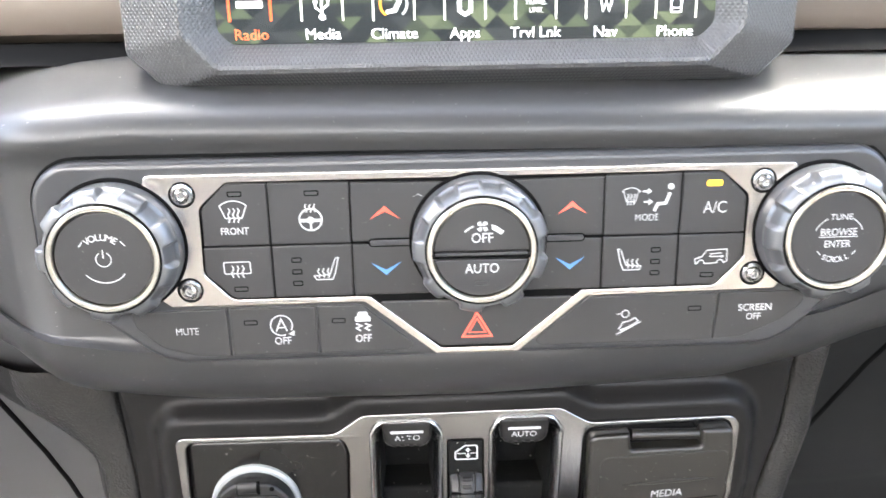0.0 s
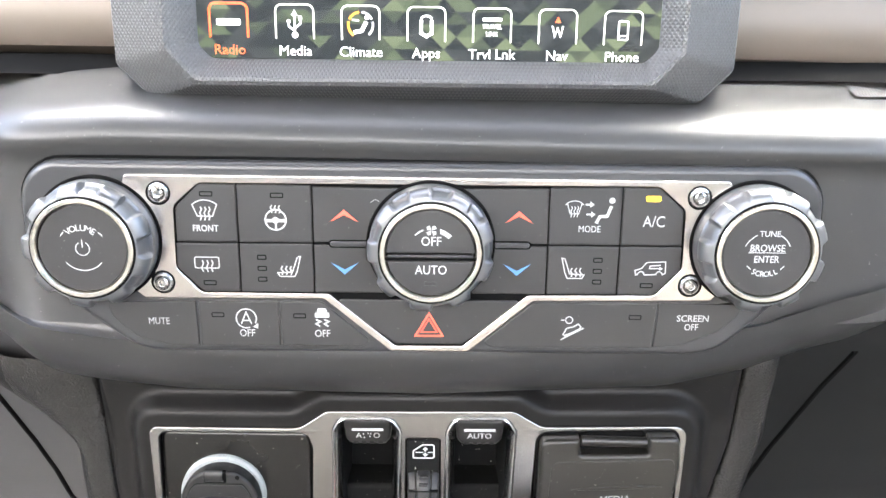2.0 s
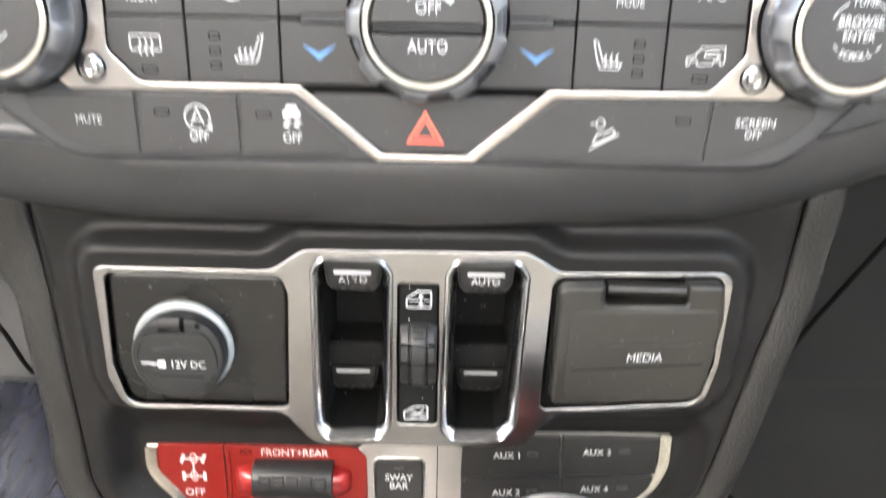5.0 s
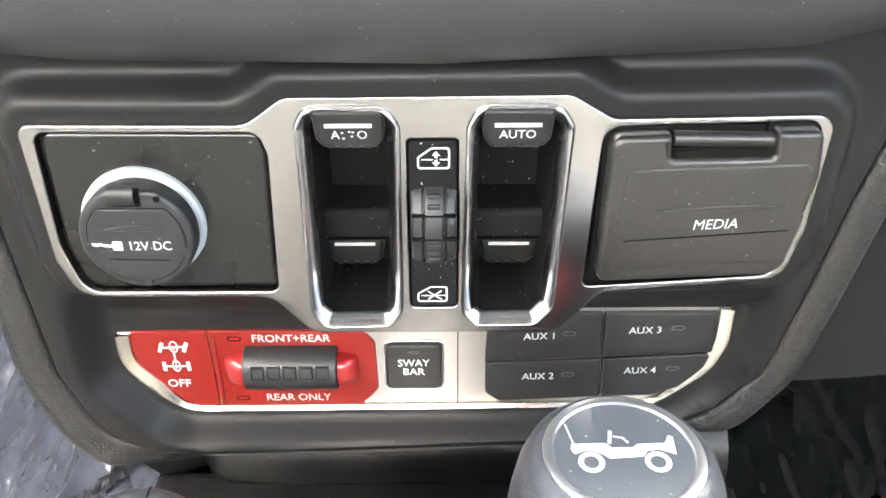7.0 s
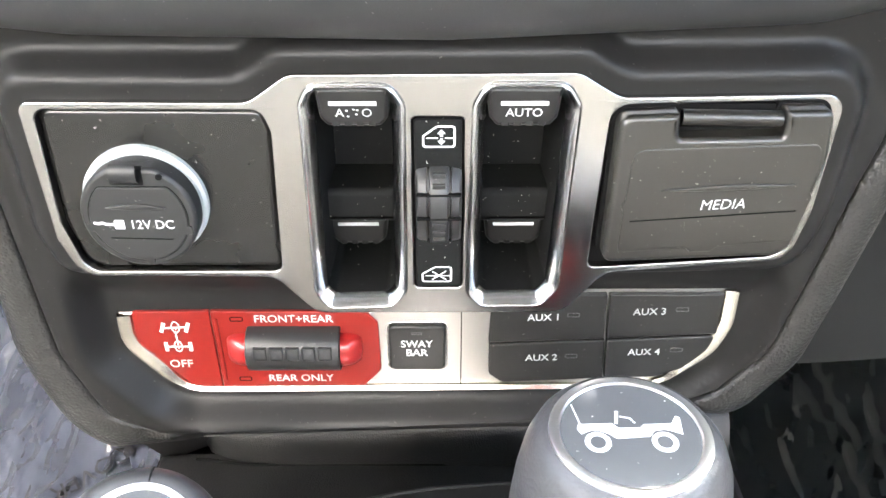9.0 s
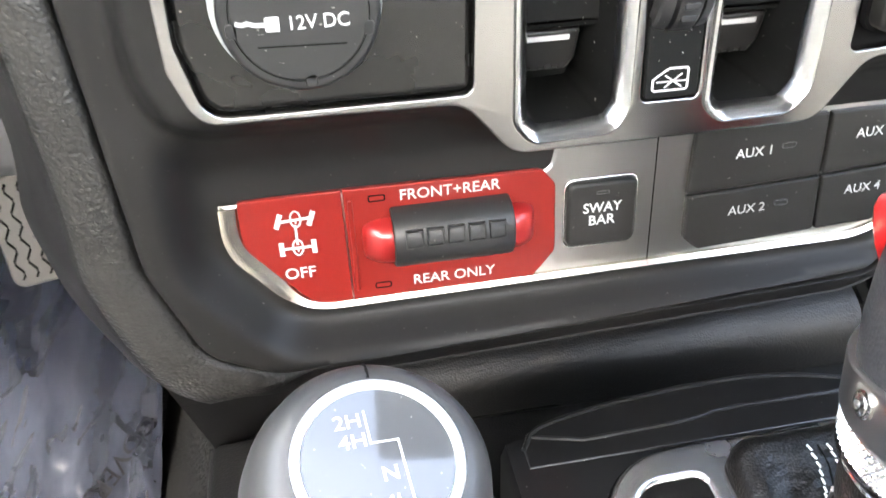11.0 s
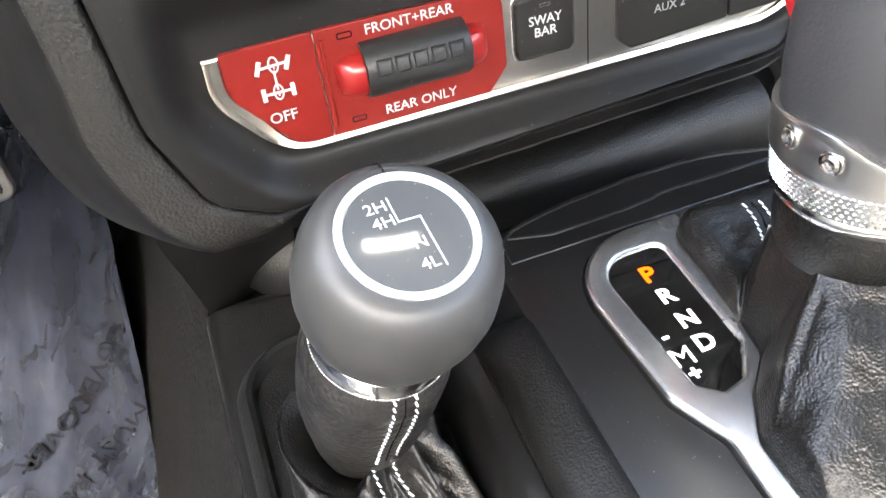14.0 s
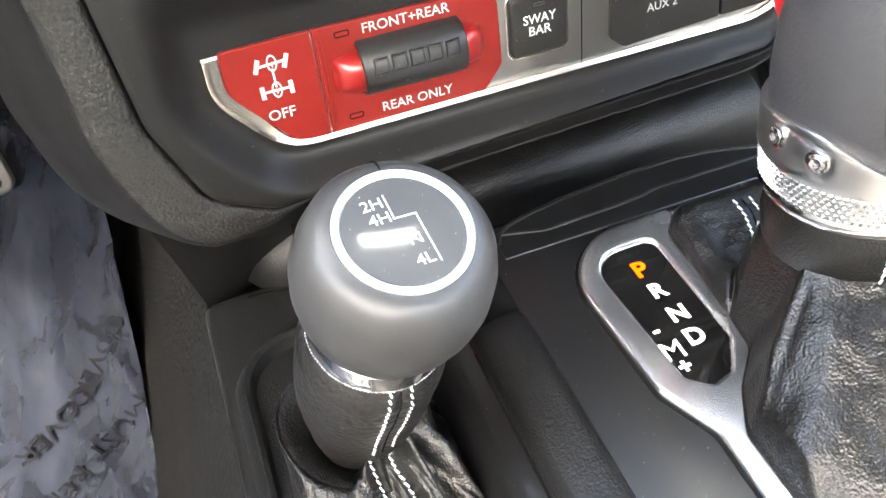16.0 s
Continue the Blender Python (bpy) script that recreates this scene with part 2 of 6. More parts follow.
# ---- materials ----
def material(name, colour, rough=0.5, metal=0.0, grain=0.0, grain_size=0.5, kind="noise", vary=0.12, stain=25.0, coat=0.0,
             rough_vary=0.1, stretch=(1, 1, 1), glow=0.0, glow_colour=None, spec=0.5, speck=0.0, ior=1.5, coat_rough=0.08):
    """A surface with colour variation at two scales and fine relief of the given size in millimetres."""
    m = bpy.data.materials.new(name)
    m.use_nodes = True
    nt = m.node_tree
    n, link = nt.nodes, nt.links.new
    b = n["Principled BSDF"]
    b.inputs["Roughness"].default_value, b.inputs["Metallic"].default_value = rough, metal
    b.inputs["Specular IOR Level"].default_value = spec
    b.inputs["IOR"].default_value = ior
    b.inputs["Coat Weight"].default_value, b.inputs["Coat Roughness"].default_value = coat, coat_rough
    co = n.new("ShaderNodeTexCoord")
    mp = n.new("ShaderNodeMapping")
    mp.inputs["Scale"].default_value = stretch
    link(co.outputs["Object"], mp.inputs["Vector"])
    big = n.new("ShaderNodeTexNoise")
    big.inputs["Scale"].default_value, big.inputs["Detail"].default_value = 1000 / stain, 4
    link(mp.outputs[0], big.inputs["Vector"])
    mix = n.new("ShaderNodeMix")
    mix.data_type = "RGBA"
    lo, hi = [c * (1 - vary) for c in colour], [min(1, c * (1 + vary)) for c in colour]
    mix.inputs["A"].default_value, mix.inputs["B"].default_value = (*lo, 1), (*hi, 1)
    link(big.outputs["Fac"], mix.inputs["Factor"])
    out = mix.outputs["Result"]
    if speck:
        sp = n.new("ShaderNodeTexNoise")
        sp.inputs["Scale"].default_value, sp.inputs["Detail"].default_value = 900, 2
        link(co.outputs["Object"], sp.inputs["Vector"])
        rp = n.new("ShaderNodeMapRange")
        rp.inputs["From Min"].default_value, rp.inputs["From Max"].default_value = 0.735, 0.76
        link(sp.outputs["Fac"], rp.inputs["Value"])
        mul = n.new("ShaderNodeMath")
        mul.operation = "MULTIPLY"
        mul.inputs[1].default_value = speck
        link(rp.outputs[0], mul.inputs[0])
        m2 = n.new("ShaderNodeMix")
        m2.data_type = "RGBA"
        m2.inputs["B"].default_value = (0.55, 0.53, 0.5, 1)
        link(out, m2.inputs["A"])
        link(mul.outputs[0], m2.inputs["Factor"])
        out = m2.outputs["Result"]
    link(out, b.inputs["Base Color"])
    rr = n.new("ShaderNodeMapRange")
    rr.inputs["To Min"].default_value, rr.inputs["To Max"].default_value = rough * (1 - rough_vary), min(1, rough * (1 + rough_vary))
    link(big.outputs["Fac"], rr.inputs["Value"])
    link(rr.outputs[0], b.inputs["Roughness"])
    if grain:
        if kind == "leather":
            g = n.new("ShaderNodeTexVoronoi")
            g.feature = "DISTANCE_TO_EDGE"
            wob = n.new("ShaderNodeTexNoise")
            wob.inputs["Scale"].default_value = 500 / grain_size
            link(mp.outputs[0], wob.inputs["Vector"])
            ad = n.new("ShaderNodeMixRGB")
            ad.blend_type = "ADD"
            ad.inputs["Fac"].default_value = 0.0008 * grain_size
            link(mp.outputs[0], ad.inputs[1])
            link(wob.outputs["Color"], ad.inputs[2])
            link(ad.outputs[0], g.inputs["Vector"])
            hgt = n.new("ShaderNodeMapRange")
            hgt.inputs["From Max"].default_value = 0.25
            link(g.outputs["Distance"], hgt.inputs["Value"])
            src = hgt.outputs[0]
        elif kind == "pebble":
            # small rounded cells of uneven height, as in embossed leather
            g = n.new("ShaderNodeTexVoronoi")
            g.feature = "SMOOTH_F1"
            g.inputs["Smoothness"].default_value = 0.35
            wob = n.new("ShaderNodeTexNoise")
            wob.inputs["Scale"].default_value, wob.inputs["Detail"].default_value = 220 / grain_size, 3
            link(mp.outputs[0], wob.inputs["Vector"])
            ad = n.new("ShaderNodeMixRGB")
            ad.blend_type = "ADD"
            ad.inputs["Fac"].default_value = 0.0012 * grain_size
            link(mp.outputs[0], ad.inputs[1])
            link(wob.outputs["Color"], ad.inputs[2])
            link(ad.outputs[0], g.inputs["Vector"])
            hgt = n.new("ShaderNodeMath")
            hgt.operation = "MULTIPLY"
            hgt.inputs[1].default_value = -1.6
            link(g.outputs["Distance"], hgt.inputs[0])
            src = hgt.outputs[0]
        elif kind == "crumple":
            # sharp creases of thin film
            g = n.new("ShaderNodeTexNoise")
            g.inputs["Detail"].default_value, g.inputs["Distortion"].default_value = 4, 1.2
            link(mp.outputs[0], g.inputs["Vector"])
            ce = n.new("ShaderNodeMath")
            ce.operation = "SUBTRACT"
            ce.inputs[1].default_value = 0.5
            link(g.outputs["Fac"], ce.inputs[0])
            ab = n.new("ShaderNodeMath")
            ab.operation = "ABSOLUTE"
            link(ce.outputs[0], ab.inputs[0])
            src = ab.outputs[0]
        elif kind == "knurl":
            sx = n.new("ShaderNodeSeparateXYZ")
            link(mp.outputs[0], sx.inputs[0])
            k = 1000 * 2 * math.pi / grain_size

            def diag(sign):
                a = n.new("ShaderNodeMath")
                a.operation = "MULTIPLY_ADD"
                a.inputs[1].default_value = sign * 0.62
                link(sx.outputs["Z"], a.inputs[0])
                link(sx.outputs["X"], a.inputs[2])
                s = n.new("ShaderNodeMath")
                s.operation = "MULTIPLY"
                s.inputs[1].default_value = k
                link(a.outputs[0], s.inputs[0])
                c = n.new("ShaderNodeMath")
                c.operation = "SINE"
                link(s.outputs[0], c.inputs[0])
                return c

            mm = n.new("ShaderNodeMath")
            mm.operation = "MAXIMUM"
            link(diag(1).outputs[0], mm.inputs[0])
            link(diag(-1).outputs[0], mm.inputs[1])
            src = mm.outputs[0]
        else:
            g = n.new("ShaderNodeTexNoise")
            g.inputs["Detail"].default_value = 3
            link(mp.outputs[0], g.inputs["Vector"])
            src = g.outputs["Fac"]
        if kind != "knurl":
            g.inputs["Scale"].default_value = 1000 / grain_size
        bu = n.new("ShaderNodeBump")
        bu.inputs["Strength"].default_value = 1.0
        bu.inputs["Distance"].default_value = grain * MM
        link(src, bu.inputs["Height"])
        link(bu.outputs[0], b.inputs["Normal"])
    if glow:
        b.inputs["Emission Color"].default_value = (*(glow_colour or colour), 1)
        b.inputs["Emission Strength"].default_value = glow
    return m


PAD = material("soft_touch_black", (0.029, 0.0285, 0.028), 0.4, spec=0.43, grain=0.03, grain_size=0.6, speck=0.3)
PLATE = material("satin_black_plate", (0.029, 0.029, 0.03), 0.36, grain=0.012, grain_size=0.4)
BUTTON = material("button_black", (0.021, 0.0204, 0.02), 0.42, grain=0.012, grain_size=0.4, speck=0.15)
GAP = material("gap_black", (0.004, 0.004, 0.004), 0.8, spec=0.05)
SILVER = material("brushed_silver", (0.54, 0.495, 0.455), 0.25, 1.0, grain=0.006, grain_size=1.2, stretch=(0.06, 1, 1.4), vary=0.05)
FRAME_METAL = material("satin_frame", (0.275, 0.27, 0.265), 0.25, 1.0, vary=0.05, stain=80)
RIM = material("bright_rim", (0.47, 0.47, 0.47), 0.22, 1.0, vary=0.03)
OUTLET_PLATE = material("smooth_black_plate", (0.006, 0.0058, 0.0054), 0.27, grain=0.01, grain_size=0.4, speck=0.3, spec=0.4)
POLISHED = material("polished_plate", (0.35, 0.34, 0.325), 0.34, 1.0, vary=0.06, stain=60)
CHROME = material("satin_chrome", (0.78, 0.77, 0.76), 0.14, 1.0, vary=0.03)
GRIP = material("grey_metallic_grip", (0.145, 0.147, 0.15), 0.4, 0.7, vary=0.08)
CHAMPAGNE = material("champagne_ring", (0.72, 0.67, 0.58), 0.26, 1.0, vary=0.03)
STEEL = material("bright_screw", (0.45, 0.44, 0.43), 0.22, 1.0)
PRINT = material("white_print", (0.4, 0.4, 0.4), 0.5, vary=0.05)
GREY_PRINT = material("grey_print", (0.42, 0.42, 0.42), 0.5, vary=0.05)
RED_PRINT = material("red_print", (0.75, 0.10, 0.06), 0.5)
BLUE_PRINT = material("blue_print", (0.07, 0.2, 0.42), 0.5)
RED = material("red_switch_paint", (0.125, 0.008, 0.006), 0.4, spec=0.25, grain=0.01, grain_size=0.5, vary=0.05)
RED_METAL = material("red_metallic", (0.27, 0.015, 0.015), 0.3, 0.4, coat=0.3)
RUBBER = material("dark_rubber", (0.013, 0.013, 0.013), 0.42, spec=0.35, grain=0.02, grain_size=0.5, speck=0.3)
KEY = material("key_black", (0.012, 0.0116, 0.0112), 0.42, grain=0.012, grain_size=0.4, speck=0.15, spec=0.28)
LINER = material("well_liner", (0.005, 0.0052, 0.005), 0.75, grain=0.02, grain_size=0.5, speck=0.9, spec=0.1)
LID = material("lid_black", (0.0125, 0.0115, 0.0098), 0.34, grain=0.015, grain_size=0.5, speck=0.3)
TRIM = material("stack_trim_black", (0.0092, 0.0089, 0.0086), 0.42, grain=0.012, grain_size=0.5, speck=0.12, spec=0.17)
FLANK = material("grained_flank", (0.0145, 0.0138, 0.0128), 0.37, grain=0.17, grain_size=1.2, kind="pebble", spec=0.42)
SIDE_SMOOTH = material("smooth_side_plastic", (0.0075, 0.0073, 0.0073), 0.5, grain=0.05, grain_size=0.9, kind="pebble", spec=0.22)
CONSOLE = material("console_plastic", (0.0055, 0.0055, 0.0057), 0.3, grain=0.012, grain_size=0.5, speck=0.25, spec=0.55)
CONSOLE_GRAIN = material("console_grained", (0.0088, 0.0088, 0.009), 0.36, grain=0.1, grain_size=0.9, kind="pebble", spec=0.4)
LEATHER = material("black_leather", (0.0062, 0.006, 0.0058), 0.31, grain=0.11, grain_size=0.85, kind="pebble", vary=0.25, spec=0.36)
LEATHER_PAD = material("padded_leather", (0.006, 0.006, 0.006), 0.37, grain=0.09, grain_size=0.9, kind="pebble", vary=0.2, spec=0.3)
SLEEVE = material("matt_leather", (0.013, 0.0122, 0.0116), 0.36, grain=0.2, grain_size=1.9, kind="pebble", vary=0.2, spec=0.45)
KNOB_SOFT = material("soft_grey_knob", (0.033, 0.033, 0.033), 0.42, grain=0.01, grain_size=0.4)
KNOB_LEATHER = material("knob_leather", (0.034, 0.034, 0.036), 0.46, grain=0.06, grain_size=1.2, kind="pebble", spec=0.4)
KNURL = material("knurled_bezel", (0.07, 0.069, 0.069), 0.36, 0.3, grain=0.1, grain_size=1.5, kind="knurl")
BRONZE = material("bronze_dash_trim", (0.09, 0.07, 0.055), 0.4, 0.25, vary=0.06, stain=60)
DISC = material("dusty_gloss_disc", (0.05, 0.053, 0.056), 0.3, coat=1.0, speck=0.9, coat_rough=0.05, spec=0.08)
RING_SATIN = material("satin_bright_ring", (0.86, 0.86, 0.85), 0.38, 0.85, vary=0.02)
COLLAR = material("satin_collar", (0.62, 0.61, 0.6), 0.3, 1.0, grain=0.004, grain_size=0.5, vary=0.04)
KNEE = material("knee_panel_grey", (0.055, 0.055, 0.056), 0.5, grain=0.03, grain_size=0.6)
KNEE_DARK = material("knee_panel_darker", (0.0125, 0.013, 0.013), 0.55, grain=0.03, grain_size=0.6, spec=0.2)
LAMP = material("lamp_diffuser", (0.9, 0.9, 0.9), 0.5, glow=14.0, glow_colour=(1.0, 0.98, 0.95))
LAMP_BAR = material("lamp_bar_diffuser", (0.9, 0.9, 0.9), 0.5, glow=6.0, glow_colour=(1.0, 0.98, 0.95))
GLOSS = material("gloss_black", (0.006, 0.006, 0.006), 0.05)
THREAD = material("white_thread", (0.72, 0.72, 0.7), 0.7)
CARPET = material("carpet", (0.008, 0.008, 0.009), 0.95, grain=0.8, grain_size=2.0, spec=0.1)
MATTE = material("headliner", (0.72, 0.71, 0.69), 0.9)
ROOF = material("unseen_dark_roof", (0.07, 0.07, 0.07), 0.9)
# pale on purpose: unseen walls that bounce light onto the metal trim
BOUNCE_WALL = material("pale_bounce_wall", (0.35, 0.335, 0.315), 0.8)
CONCRETE = material("concrete", (0.42, 0.40, 0.37), 0.9, grain=2.0, grain_size=6.0, stain=900)
AMBER = material("amber_lamp", (0.5, 0.06, 0.0), 0.4, glow=0.26, glow_colour=(1.0, 0.048, 0.001))
LIT = material("lit_letter", (0.85, 0.85, 0.88), 0.4, glow=0.09, glow_colour=(0.9, 0.93, 1.0))

# ---- the cabin that closes the place ----
def block(x0, y0, z0, x1, y1, z1, bevel=8.0):
    bm = bmesh.new()
    bmesh.ops.create_cube(bm, size=1)
    for v in bm.verts:
        v.co = Vector(((x0 + x1) / 2 + v.co.x * (x1 - x0), (y0 + y1) / 2 + v.co.y * (y1 - y0), (z0 + z1) / 2 + v.co.z * (z1 - z0)))
    if bevel:
        bmesh.ops.bevel(bm, geom=bm.edges[:], offset=bevel, segments=2, affect="EDGES")
    return bm


def structure(name, bm, mat, label, category="car interior", smooth=35):
    return solo(name, bm, mat, label, category, kind="structure", smooth=smooth)


structure("floor", block(-740, -2000, -40, 740, 900, 0, 0), CARPET, "dark carpeted floor of the car", "floor")
structure("wall_front", block(-740, 620, 0, 740, 660, 790, 0), CARPET, "dark bulkhead behind the footwells", "wall")
structure("wall_left", block(-780, -2000, 0, -740, 660, 860), BOUNCE_WALL, "unseen plain side wall, pale to reflect light", "wall")
structure("wall_right", block(740, -2000, 0, 780, 660, 860), BOUNCE_WALL, "unseen plain side wall, pale to reflect light", "wall")
structure("wall_rear", block(-740, -1400, 0, 740, -1360, 900), BOUNCE_WALL, "unseen plain rear wall, pale to reflect light", "wall")
structure("ground", block(-30000, -30000, -460, 30000, 30000, -420, 0), CONCRETE, "pale concrete ground outside the car", "ground")
# added reflector behind the camera; the metal frames mirror it
structure("wall_reflector", block(-740, -660, 0, 740, -620, 430), BOUNCE_WALL, "unseen pale reflector wall added behind the camera", "wall")
# partial roof added out of view; blocks light and darkens reflections
structure("ceiling", block(-760, -1400, 1230, 760, -120, 1260), ROOF, "unseen dark roof panel over the seats that shapes the light", "ceiling")
structure("windscreen_header", block(-760, 440, 1190, 760, 520, 1250), MATTE, "pale roof rail over the windscreen", "ceiling")


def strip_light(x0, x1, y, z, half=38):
    t = thing("strip_light", "long white strip lamp overhead, out of view", "lamp", "strip lamps")
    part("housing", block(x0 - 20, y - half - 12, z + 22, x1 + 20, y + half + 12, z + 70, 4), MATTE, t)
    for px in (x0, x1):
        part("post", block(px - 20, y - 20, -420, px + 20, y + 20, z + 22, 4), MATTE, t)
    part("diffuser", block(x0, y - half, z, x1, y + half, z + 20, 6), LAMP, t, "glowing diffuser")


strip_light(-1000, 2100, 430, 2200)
# extra wide lamp, added unseen to brighten the gear selector bezel
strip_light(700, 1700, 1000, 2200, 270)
# added out of view: dark block that keeps sky out of the disc's reflection
structure("reflected_dark_panel", block(180, -60, 1212, 420, 150, 1236), ROOF, "unseen dark panel added for the transfer lever's disc to reflect", "ceiling")
# added lamp, placed where the pattern disc mirrors it as a bright band
lamp_bar = thing("disc_glare_lamp", "unseen slim lamp bar added for the glare on the lever disc", "lamp")
part("housing", block(216, 32, 1204, 312, 72, 1212.5, 3), MATTE, lamp_bar)
part("diffuser", block(222, 38, 1198, 306, 66, 1205, 3), LAMP_BAR, lamp_bar, "glowing diffuser")


# ---- dashboard pad round the climate panel ----
def pad_rows():
    top = [(78, 665), (64, 666.5), (48, 663), (34, 658), (24, 654.8), (16, 652.6), (10, 650.4), (6, 648), (3.2, 645), (1.8, 642), (1.2, 639.5), (3.0, 636.5), (5.0, 633.5), (5.5, 628), (5.5, 620)]
    # the lower front rolls under in one round sweep
    low = [(5.5, 566), (5.2, 561), (3.6, 558.6)] + [(38.6 - 37 * math.cos(radians(a)), 562 - 37 * math.sin(radians(a))) for a in range(8, 117, 9)]
    rows = []
    for x in [-330 + 6 * k for k in range(111)]:
        lift = float(np.interp(x, [-330, -180, -155, -133, -100, 0, 100, 132, 158, 185, 330], [34, 15.5, 8.5, 5, 1.6, 0, 4.5, 12, 22, 29, 60]))
        back = 0.0
        if x < -150:
            u = (-150 - x)
            back = 34 * smooth01(u / 60) + max(0, u - 60) * 0.25
        if x > 168:
            back = 30 * smooth01((x - 168) / 80) + max(0, x - 200) * 0.12
        dz = float(np.interp(x, [-330, -160, -120, 160, 330], [-6, -2.5, 0, -4, -9]))
        row = [Vector((x, y + back, z + dz)) for y, z in top]
        row += [Vector((x, y + back, z + (lift if z < 557 else lift * (1 - (z - 557) / 10)))) for y, z in low]
        rows.append(row)
    return rows


structure("dashboard_pad", loft(pad_rows()), PAD, "soft dark grey moulded dashboard pad with dust specks", "dashboard", 60)


def grille():
    return loft([[Vector((x, y + 30 * smooth01((x - 168) / 80) + max(0, x - 200) * 0.12, z - 4 - 0.029 * (x - 160) + 0.9)) for y, z in ((35.0, 658.4), (40, 660.2), (48, 663), (58, 665.4), (66, 666.4))] for x in range(172, 331, 6)])


solo("dash_grille", grille(), KNURL, "dark knurled insert at the end of the dashboard ledge", "grille")


def upper_trim():
    prof = [(90, 662), (60, 667), (52, 671), (50, 676), (52, 690), (58, 720), (72, 760), (110, 782), (620, 800)]
    return loft([[Vector((x, y + 0.0006 * x * x * 0.2, z + (-0.02 * x if x > 0 else 0))) for y, z in prof] for x in range(-740, 741, 20)])


structure("dashboard_upper_trim", upper_trim(), BRONZE, "satin bronze dashboard trim above the pad", "dashboard")
structure("dashboard_gap", loft([[Vector((x, y, z)) for y, z in ((46, 660), (56, 667.5), (74, 667.8))] for x in (-400, 400)]), GAP, "dark gap between pad and trim", "dashboard")


# ---- touch screen ----
def touch_screen():
    t = thing("touch_screen", "car touch screen with a dark camouflage menu in a knurled bezel", "touch screen")
    zt = 800

    def loop(x0, x1, z0, cut, cut2, y, top):
        return [Vector((px, y, pz)) for px, pz in rounded([(x0, top), (x0, z0 + cut2), (x0 + cut, z0), (x1 - cut, z0), (x1, z0 + cut2), (x1, top)], [6, 5, 5, 5, 5, 6], 4)]

    rows = [loop(-123, 119, 651.5, 13, 13, 90, zt + 12), loop(-122.5, 118.5, 652, 13, 13, 27, zt + 12), loop(-121.5, 117.5, 652.8, 13, 13, 24.6, zt + 11),
            loop(-101.5, 97.5, 658.4, 11, 12, 16.2, zt), loop(-100, 96, 660, 11, 12, 15.5, zt - 2), loop(-98.6, 94.6, 661.4, 10, 11, 15.9, zt - 4),
            loop(-89.5, 88, 667.4, 5, 5, 22.4, zt - 12), loop(-88.9, 87.4, 668, 5, 5, 23.4, zt - 12)]
    part("bezel", loft(rows, close_u=True), KNURL, t, "black bezel with a fine knurled texture", 25)
    glass = slab(rounded([(-89, 668.2), (87.5, 667.6), (87.5, zt - 11), (-89, zt - 11)], 5, 5), 23.2, 30, 0)
    scr = part("display", glass, SCREEN, t, "lit screen with dark green facets")
    y = 23.1
    names = ["Radio", "Media", "Climate", "Apps", "Trvl Lnk", "Nav", "Phone"]
    for i, nm in enumerate(names):
        x = -77 + 25.05 * i
        z = 671.2 - 0.22 * i
        hot = i == 0
        words(nm, 3.7, wall_m(x, y, z), UI_ORANGE if hot else UI_WHITE, scr, "caption", bold=0.0)
        bm = bmesh.new()
        ribbon(bm, [(-7.2, -6), (-7.2, 4.2), *arc(-4.8, 4.2, 2.4, 180, 90, 5), *arc(4.8, 4.2, 2.4, 90, 0, 5), (7.2, -6)], 1.1 if hot else 0.75)
        bm.transform(wall_m(x, y, z + 10.6))
        part("key_outline", bm, UI_ORANGE if hot else UI_CREAM, scr, "", 0)
        bm = bmesh.new()
        if i == 0:
            blob(bm, box_outline(-4.6, -1.1, 4.6, 1.3, 0.6))
        elif i == 1:
            ribbon(bm, [(0, -4.2), (0, 3.5)], 0.9)
            blob(bm, [(-1.2, 3), (1.2, 3), (0, 5)], 0.02)
            blob(bm, circle(0, -4.2, 1.2, 12), 0.04)
            ribbon(bm, [(0, -1.8), (2.2, 0), (2.2, 1.6)], 0.8, 0.06)
            ribbon(bm, [(0, -2.8), (-2.2, -1), (-2.2, 0.4)], 0.8, 0.08)
            blob(bm, circle(-2.2, 0.8, 0.8, 8), 0.1)
            blob(bm, box_outline(1.5, 1.4, 2.9, 2.8, 0.1), 0.12)
        elif i == 2:
            ribbon(bm, [(-2.6, -2.8), (0.4, -2.2), (2.2, 1.2)], 1.7)
            blob(bm, circle(2.4, 2.7, 0.9, 10), 0.02)
            ribbon(bm, [(-3.2, 1.8), (-0.6, 1.6)], 0.7, 0.04)
        elif i == 3:
            ribbon(bm, [(-2, 2.2), (-2, -2.6), (0, -3.8), (2, -2.6), (2, 2.2)], 1.5)
            ribbon(bm, arc(0, 1.2, 2.6, 35, 145, 6), 0.9, 0.02)
        elif i == 4:
            blob(bm, box_outline(-3.7, 2.3, 3.7, 3.5, 0.3))
            words("TRAVEL", 1.7, wall_m(x, y - 0.02, z + 10.4), UI_WHITE, scr, "caption", stretch=0.9)
            words("LINK", 1.7, wall_m(x, y - 0.02, z + 7.7), UI_WHITE, scr, "caption", stretch=0.9)
        elif i == 5:
            ribbon(bm, [(-2, 0.9), (-1.1, -2.8), (0, 0.2), (1.1, -2.8), (2, 0.9)], 0.7)
        else:
            ribbon(bm, box_outline(-1.8, -3.6, 1.8, 3.2, 0.5), 0.7, 0, True)
            ribbon(bm, [(-1.8, -2.2), (1.8, -2.2)], 0.6, 0.02)
        print_part("key_symbol", bm, wall_m(x, y - 0.02, z + 10.2), UI_WHITE, scr)
